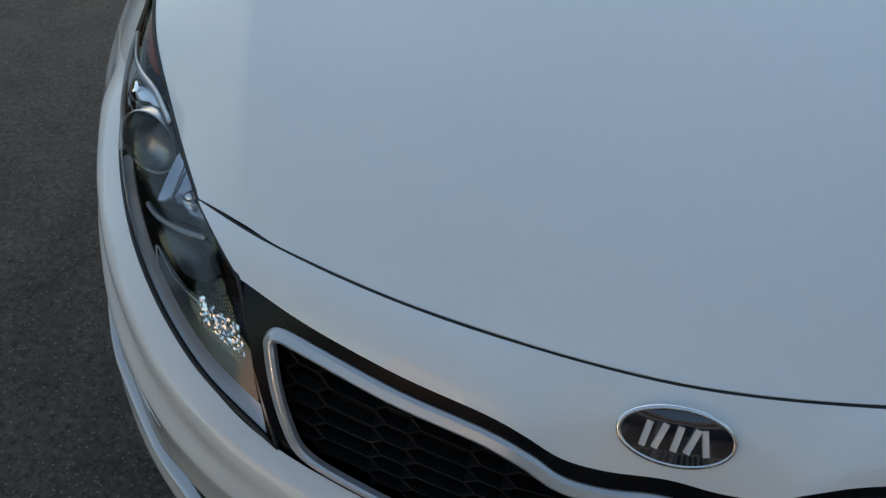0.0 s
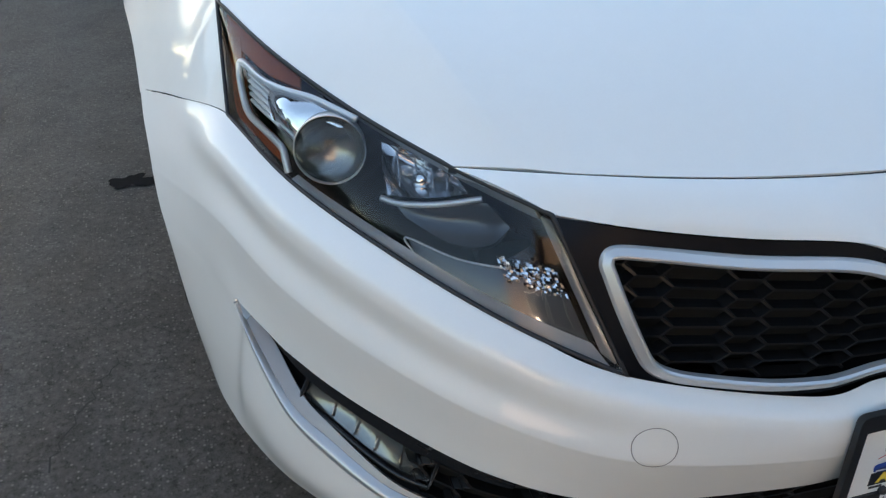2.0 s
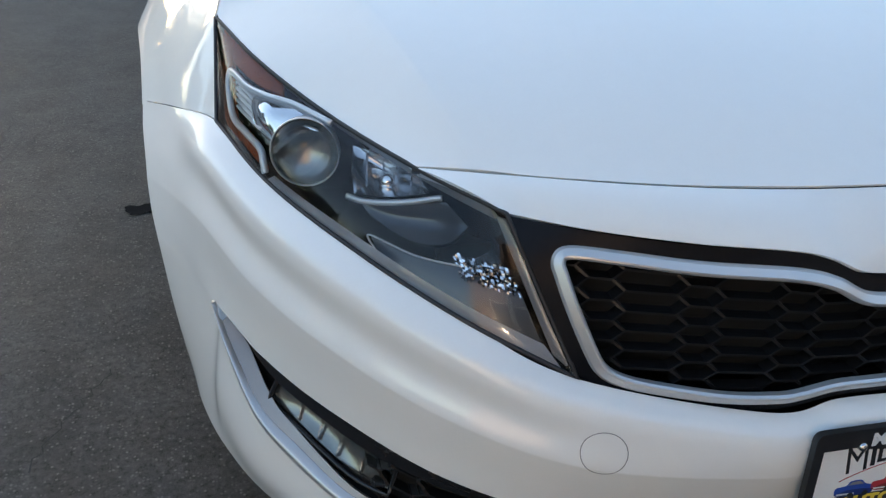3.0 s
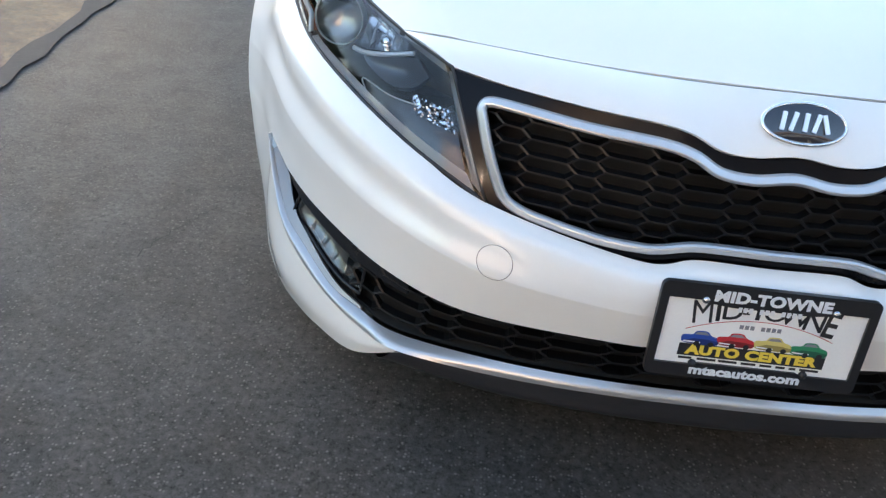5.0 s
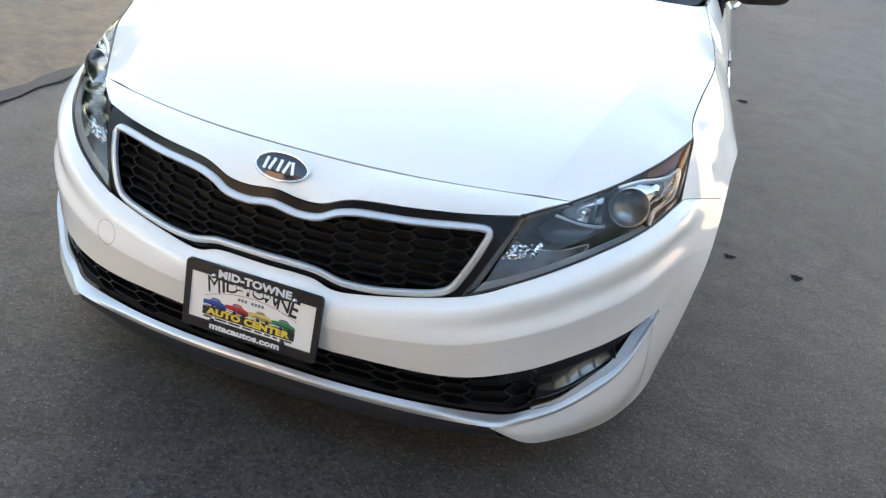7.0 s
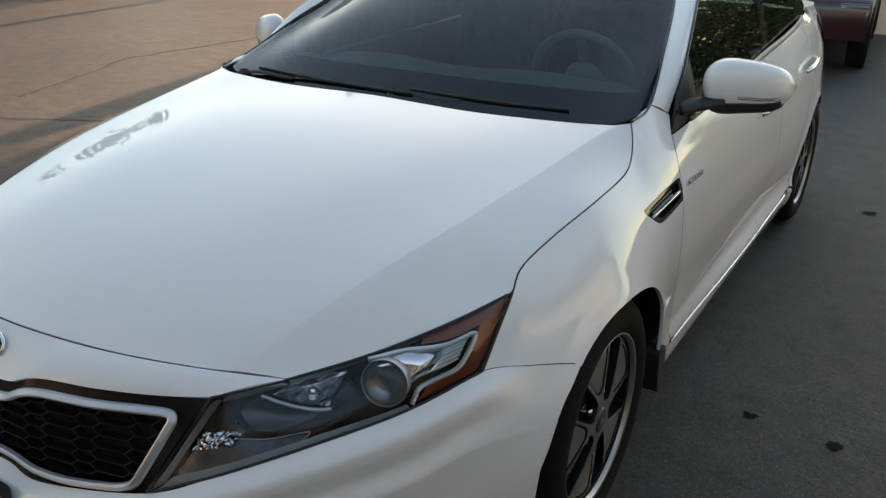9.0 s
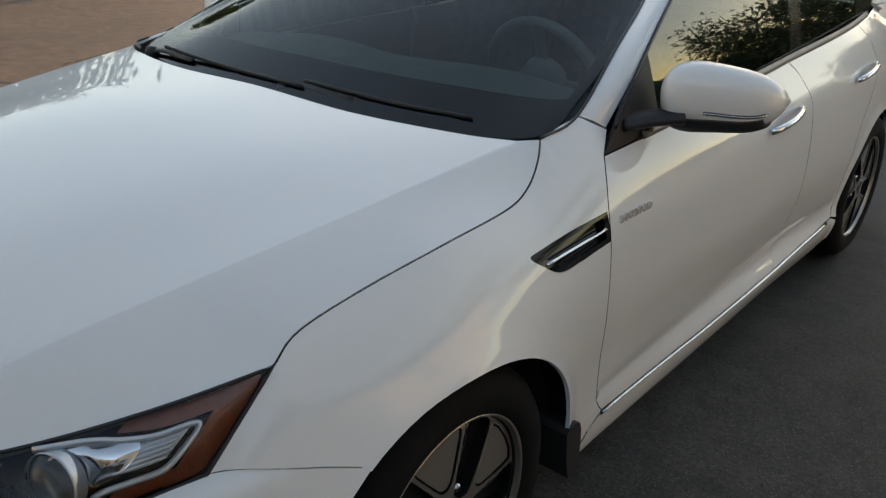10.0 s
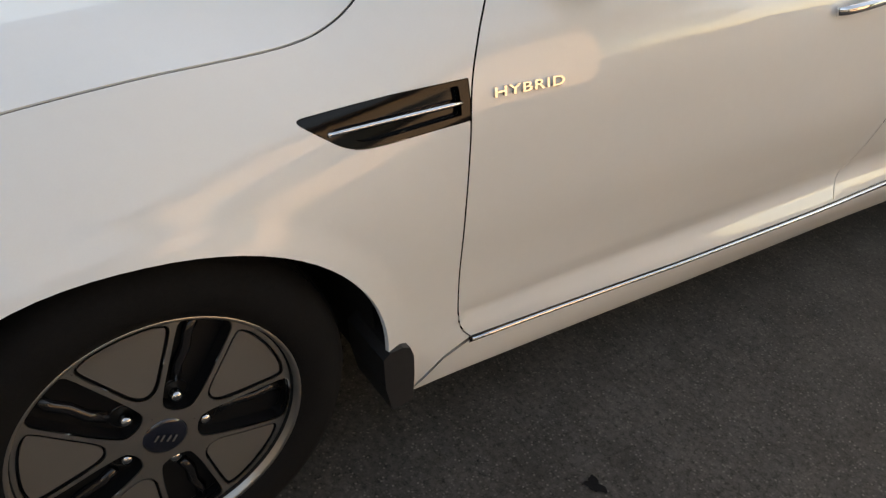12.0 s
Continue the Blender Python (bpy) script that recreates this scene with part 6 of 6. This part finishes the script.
text_mesh("band_lettering", "AUTO CENTER", .0205, INK_YELLOW, plate, on_plate(-.005, -.0337, .0017), .0002, bold=.0012, stretch=1.32, spread=1.06)
for a, b in ((-.110, -.090), (-.082, -.054), (-.050, -.022), (-.016, .006), (.012, .030), (.036, .050), (.056, .066), (.072, .100)):
    slab("plate_bar", [(a, -.0500), (b, -.0500), (b, -.0462), (a, -.0462)], .0008, .0013, INK_BLACK)
text_mesh("frame_lettering", "mtacautos.com", .0205, INK_WHITE, plate, on_plate(-.008, -.0655, .0054), .0003, bold=.0009, stretch=1.30, spread=1.02)
arc = [PM @ Vector((x, arc_height(x), .0016)) for x in [-.110 + .216 * k / 24 for k in range(25)]]
sweep("printed_arc", arc, bar_profile(.0010, .0003), INK_RED, plate, up=pn)


# ---- surroundings ----
def sided_building(name, x0, x1, y0, y1, h, label, windows, roof_h=1.6, board=0.11, axis='x', siding=None):
    """A house clad in overlapping boards, with a gable roof; windows: (face, centre, sill, width, height)."""
    house = thing(name, label, "house")

    def wall(face):
        vv, ff = [], []
        n = int(h / board)
        a0, a1 = (y0, y1) if face in ('w', 'e') else (x0, x1)
        for k in range(n):
            z0, z1 = h * k / n, h * (k + 1) / n
            for z, o in ((z0, .018), (z1, .002)):
                for a in (a0, a1):
                    if face == 'w':
                        vv.append((x0 - o, a, z))
                    elif face == 'e':
                        vv.append((x1 + o, a, z))
                    elif face == 's':
                        vv.append((a, y0 - o, z))
                    else:
                        vv.append((a, y1 + o, z))
            b = 4 * k
            ff.append((b, b + 1, b + 3, b + 2))
            if k:
                ff.append((b - 2, b - 1, b + 1, b))
        return raw("wall", vv, ff, siding or SIDING, house, "horizontal board siding", smooth=False)
    for face in ('w', 'e', 's', 'n'):
        wall(face)
    bm = bmesh.new()
    box(bm, x0, x1, y0, y1, 0, h)
    part("core", bm, TRIM_WHITE, house, smooth=False)
    o = .4
    if axis == 'y':
        xm = (x0 + x1) / 2
        vv = [(x0 - o, y0 - o, h), (xm, y0 - o, h + roof_h), (x1 + o, y0 - o, h), (x0 - o, y1 + o, h), (xm, y1 + o, h + roof_h), (x1 + o, y1 + o, h)]
    else:
        ym = (y0 + y1) / 2
        vv = [(x0 - o, y0 - o, h), (x0 - o, ym, h + roof_h), (x0 - o, y1 + o, h), (x1 + o, y0 - o, h), (x1 + o, ym, h + roof_h), (x1 + o, y1 + o, h)]
    vv += [(a, b, c - .15) for a, b, c in vv]
    raw("roof", vv, [(0, 1, 4, 3), (1, 2, 5, 4), (0, 6, 7, 1), (1, 7, 8, 2), (3, 4, 10, 9), (4, 5, 11, 10), (0, 3, 9, 6), (2, 8, 11, 5), (6, 9, 10, 7), (7, 10, 11, 8)], SHINGLE, house, "grey shingle roof", smooth=False)
    for face, c, sill, ww, wh in windows:
        win = new("window")
        win.parent = house
        bm = bmesh.new()
        if face == 'w':
            box(bm, x0 - .05, x0 + .02, c - ww / 2 - .09, c + ww / 2 + .09, sill - .09, sill + wh + .09)
        elif face == 'n':
            box(bm, c - ww / 2 - .09, c + ww / 2 + .09, y1 - .02, y1 + .05, sill - .09, sill + wh + .09)
        else:
            box(bm, c - ww / 2 - .09, c + ww / 2 + .09, y0 - .05, y0 + .02, sill - .09, sill + wh + .09)
        part("window_frame", bm, TRIM_WHITE, win, smooth=False)
        bm = bmesh.new()
        if face == 'w':
            box(bm, x0 - .056, x0, c - ww / 2, c + ww / 2, sill, sill + wh)
        elif face == 'n':
            box(bm, c - ww / 2, c + ww / 2, y1, y1 + .056, sill, sill + wh)
        else:
            box(bm, c - ww / 2, c + ww / 2, y0 - .056, y0, sill, sill + wh)
        part("pane", bm, HOUSE_GLASS, win, smooth=False)
    return house


sided_building("house", 6.2, 14, -9.0, 6.5, 3.3, "cream sided building beside the lot", [('w', -6.5, 1.0, 1.0, 1.3), ('w', -2.6, 1.0, 1.0, 1.3), ('w', 1.2, 0.0, .95, 2.05), ('w', 3.9, 1.0, 1.4, 1.2)], axis='y')
sided_building("house", -6.55, 0.95, 13.2, 19, 3.6, "pale sided garage behind the parked cars", [('s', -4.5, 0.0, 2.6, 2.3)], axis='x')


# unseen office, added to keep sky light off the ground before the bumper
sided_building("house", -3.0, 5.2, -11.0, -3.7, 3.3, "unseen tan sided office, added to block sky light before the car", [('n', -1.2, .9, 1.3, 1.3), ('n', 1.4, .0, .95, 2.05), ('n', 3.6, .9, 1.2, 1.3)], axis='x', siding=TAN_SIDING)

# porch with posts and a railing before the office
porch = thing("porch_railing", "white porch railing with upright balusters", "railing")
for k in range(5):
    bm = bmesh.new()
    box(bm, -1.0 + 1.3 * k - .06, -1.0 + 1.3 * k + .06, -2.96, -2.84, 0, 2.5)
    part("post", bm, TRIM_WHITE, porch, smooth=False)
for z in (.15, .95):
    bm = bmesh.new()
    box(bm, -1.0, 4.2, -2.93, -2.87, z, z + .07)
    part("rail", bm, TRIM_WHITE, porch, smooth=False)
for k in range(40):
    x = -.9 + .13 * k
    if min(abs(x + 1.0 - 1.3 * j) for j in range(5)) > .08:
        bm = bmesh.new()
        box(bm, x - .018, x + .018, -2.918, -2.882, .22, .95)
        part("baluster", bm, TRIM_WHITE, porch, smooth=False)


# slab over the porch, added to block more sky and darken the nose
bm = bmesh.new()
box(bm, -1.2, 4.4, -3.68, -2.70, 2.50, 2.62)
part("sky_blocker_roof", bm, TRIM_WHITE, porch, "white flat slab over the porch, added to block sky light", smooth=False)


def tree(name, x, y, h, r, seed, leaves=2600):
    """A broad tree, or a shrub when h is small: tapered trunk, forking limbs, and a loose crown of many small leaf
    clumps.
    """
    t = thing(name, "out-of-view dark green tree or shrub with a loose crown", "tree", "trees round the lot")
    rr = random.Random(seed)
    vv, ff = [], []

    def limb(a, b, r0, r1, sides=7):
        d = (b - a).normalized()
        s = d.orthogonal().normalized()
        q = d.cross(s)
        i0 = len(vv)
        for p, rad in ((a, r0), (b, r1)):
            for k in range(sides):
                an = 2 * math.pi * k / sides
                vv.append(p + (s * math.cos(an) + q * math.sin(an)) * rad)
        for k in range(sides):
            ff.append((i0 + k, i0 + (k + 1) % sides, i0 + sides + (k + 1) % sides, i0 + sides + k))
    base = Vector((x, y, 0))
    fork = base + Vector((rr.uniform(-.2, .2), rr.uniform(-.2, .2), h * .32))
    limb(base, fork, .035 * h, .024 * h, 10)
    tips = []
    for k in range(9):
        a = 2 * math.pi * k / 9 + rr.uniform(-.3, .3)
        rad = r * rr.uniform(.35, .8)
        tip = base + Vector((rad * math.cos(a), rad * math.sin(a), h * rr.uniform(.30, .9)))
        midp = fork.lerp(tip, .5) + Vector((0, 0, .06 * h))
        limb(fork, midp, .014 * h, .009 * h)
        limb(midp, tip, .009 * h, .003 * h)
        tips.append(tip)
    raw("trunk", vv, ff, BARK, t, "grey bark trunk and limbs")
    lv, lf = [], []
    blobs = [(tp, r * rr.uniform(.28, .5)) for tp in tips] + [(base + Vector((rr.uniform(-.6, .6) * r, rr.uniform(-.6, .6) * r, h * rr.uniform(.14, .90))), r * rr.uniform(.26, .44)) for _ in range(30)]
    for k in range(leaves):
        c, br = blobs[k % len(blobs)]
        d = Vector((rr.gauss(0, 1), rr.gauss(0, 1), rr.gauss(0, .8))).normalized() * br * rr.uniform(.45, 1.08)
        p = c + d
        s = rr.uniform(.11, .26) * (h / 9)
        a = Vector((rr.gauss(0, 1), rr.gauss(0, 1), rr.gauss(0, 1))).normalized()
        b = a.orthogonal().normalized()
        i0 = len(lv)
        lv.extend([p - a * s, p + b * s * .55, p + a * s, p - b * s * .55])
        lf.append((i0, i0 + 1, i0 + 2, i0 + 3))
    raw("crown", lv, lf, LEAF, t, "uneven crown of small leaves", smooth=False)
    return t


# x -21, -20, -18 and -21.5: unseen, added to dim the sky in the left fender
for k, (x, y, h, r) in enumerate(((14.5, 10.5, 9.0, 3.8), (6.9, 21.5, 4.3, 2.6), (17.0, 15.0, 11.0, 4.6), (5.0, 36.0, 7.2, 4.2), (6.9, 29.0, 5.6, 3.2), (-23.0, 9.0, 6.5, 3.2), (-25.0, 15.5, 7.5, 3.6), (-21.0, 2.0, 6.0, 3.0), (-20.0, -5.5, 6.5, 3.2), (-18.0, 20.0, 5.5, 3.0), (-21.5, 24.5, 6.0, 3.2), (-7.35, 14.0, 1.80, 0.50))):
    # the 1.8 m one is an unseen shrub, added to cast a shadow on the slab
    tree("tree", x, y, h, r, 20 + k, 7500 if h > 2 else 7000)


# far woods all round the lot, an uneven dark band
rr = random.Random(77)
lv, lf = [], []
for k in range(15000):
    a = rr.uniform(0, 2 * math.pi)
    top = 3.0 + 0.7 * noise.noise(Vector((math.cos(a) * 6, math.sin(a) * 6, 0))) + 0.7 * noise.noise(Vector((math.cos(a) * 23, math.sin(a) * 23, 3)))
    d = rr.uniform(46, 54)
    p = Vector((d * math.sin(a), d * math.cos(a), rr.uniform(0, 1) ** .8 * top))
    s = rr.uniform(.5, 1.0)
    u = Vector((rr.gauss(0, 1), rr.gauss(0, 1), rr.gauss(0, 1))).normalized()
    v = u.orthogonal().normalized()
    i0 = len(lv)
    lv += [p - u * s, p + v * s * .6, p + u * s, p - v * s * .6]
    lf.append((i0, i0 + 1, i0 + 2, i0 + 3))
tagged(raw("far_woods", lv, lf, LEAF, smooth=False), "dark band of far trees round the lot", "woods", kind="stuff")


def parked_car(name, x, y, turn, mat, label):
    """Another saloon, seen far off: body, cabin glass, wheels, lamps."""
    c = thing(name, label, "car")
    vv = []
    prof = [(-2.2, .35), (-2.25, .60), (-2.1, .78), (-1.2, .92), (-.55, 1.36), (.75, 1.40), (1.55, 1.02), (2.2, .98), (2.3, .62), (2.2, .32)]
    outline = [(p.x, p.y) for p in spline([(a, b, 0) for a, b in prof], 4)]
    k = len(outline)
    for xx, f in ((-.86, .0), (-.80, .04), (.80, .04), (.86, .0)):
        for a, b in outline:
            nar = .14 if b > 1.0 else 0
            vv.append((xx * (1 - nar), a, b + f * .5))
    ff = [tuple(range(k)), tuple(range(4 * k - 1, 3 * k - 1, -1))]
    for j in range(3):
        ff += [(j * k + i, j * k + i + 1, (j + 1) * k + i + 1, (j + 1) * k + i) for i in range(k - 1)]
    raw("body", vv, ff, mat, c, smooth=True)
    for s in (-1, 1):
        raw("window", [(s * .752, -.95, 1.02), (s * .752, -.5, 1.30), (s * .752, .70, 1.33), (s * .752, 1.25, 1.04)], [(0, 1, 2, 3)], HOUSE_GLASS, c, smooth=False)
        for yy in (-1.4, 1.4):
            bm = bmesh.new()
            lathe(bm, [(0, .03), (.2, .03), (.22, .02), (.31, .02), (.32, 0), (.32, -.18), (0, -.18)], Matrix.Translation((s * .86, yy, .32)) @ Euler((0, radians(90 * s), 0)).to_matrix().to_4x4(), 24)
            part("wheel", bm, RUBBER, c)
        bm = bmesh.new()
        box(bm, s * .7 - .14, s * .7 + .14, -2.24, -2.10, .62, .74, .02)
        part("headlamp", bm, HOUSE_GLASS, c)
    raw("windscreen", [(-.66, -1.08, 1.01), (.66, -1.08, 1.01), (.60, -.60, 1.34), (-.60, -.60, 1.34)], [(0, 1, 2, 3)], HOUSE_GLASS, c, smooth=False)
    c.matrix_basis = pose(x, y, 0, 0, 0, turn)
    return c


def floodlight_pole(x, y, h, turn):
    """A tall steel pole with a crossarm and two square floodlights."""
    t = thing("floodlight_pole", "tall grey steel pole with two square floodlights", "lamp post")
    bm = bmesh.new()
    lathe(bm, [(0, 0), (.22, 0), (.22, .04), (.11, .05), (.10, .4), (.065, h - .1), (.065, h), (0, h)], Matrix.Identity(4), 16)
    part("pole", bm, POLE_GREY, t)
    bm = bmesh.new()
    box(bm, -.55, .55, -.04, .04, h - .62, h - .54, .01)
    part("crossarm", bm, POLE_GREY, t)
    for sx in (-.50, .50):
        head = Matrix.Translation((sx, -.06, h - .40)) @ Euler((radians(-28), 0, 0)).to_matrix().to_4x4()
        bm = bmesh.new()
        box(bm, -.27, .27, -.16, .12, -.20, .20, .03, head)
        lamp_head = part("floodlight", bm, POLE_GREY, t, "grey square floodlight head")
        bm = bmesh.new()
        box(bm, -.23, .23, -.168, -.158, -.16, .16, 0, head)
        part("glass", bm, HOUSE_GLASS, lamp_head, smooth=False)
    t.matrix_basis = pose(x, y, 0, 0, 0, turn)
    return t


floodlight_pole(-13.6, 18.4, 8.4, 37)
parked_car("parked_car", -0.38, 11.0, 4, MAROON, "dark maroon sedan parked behind the white car")
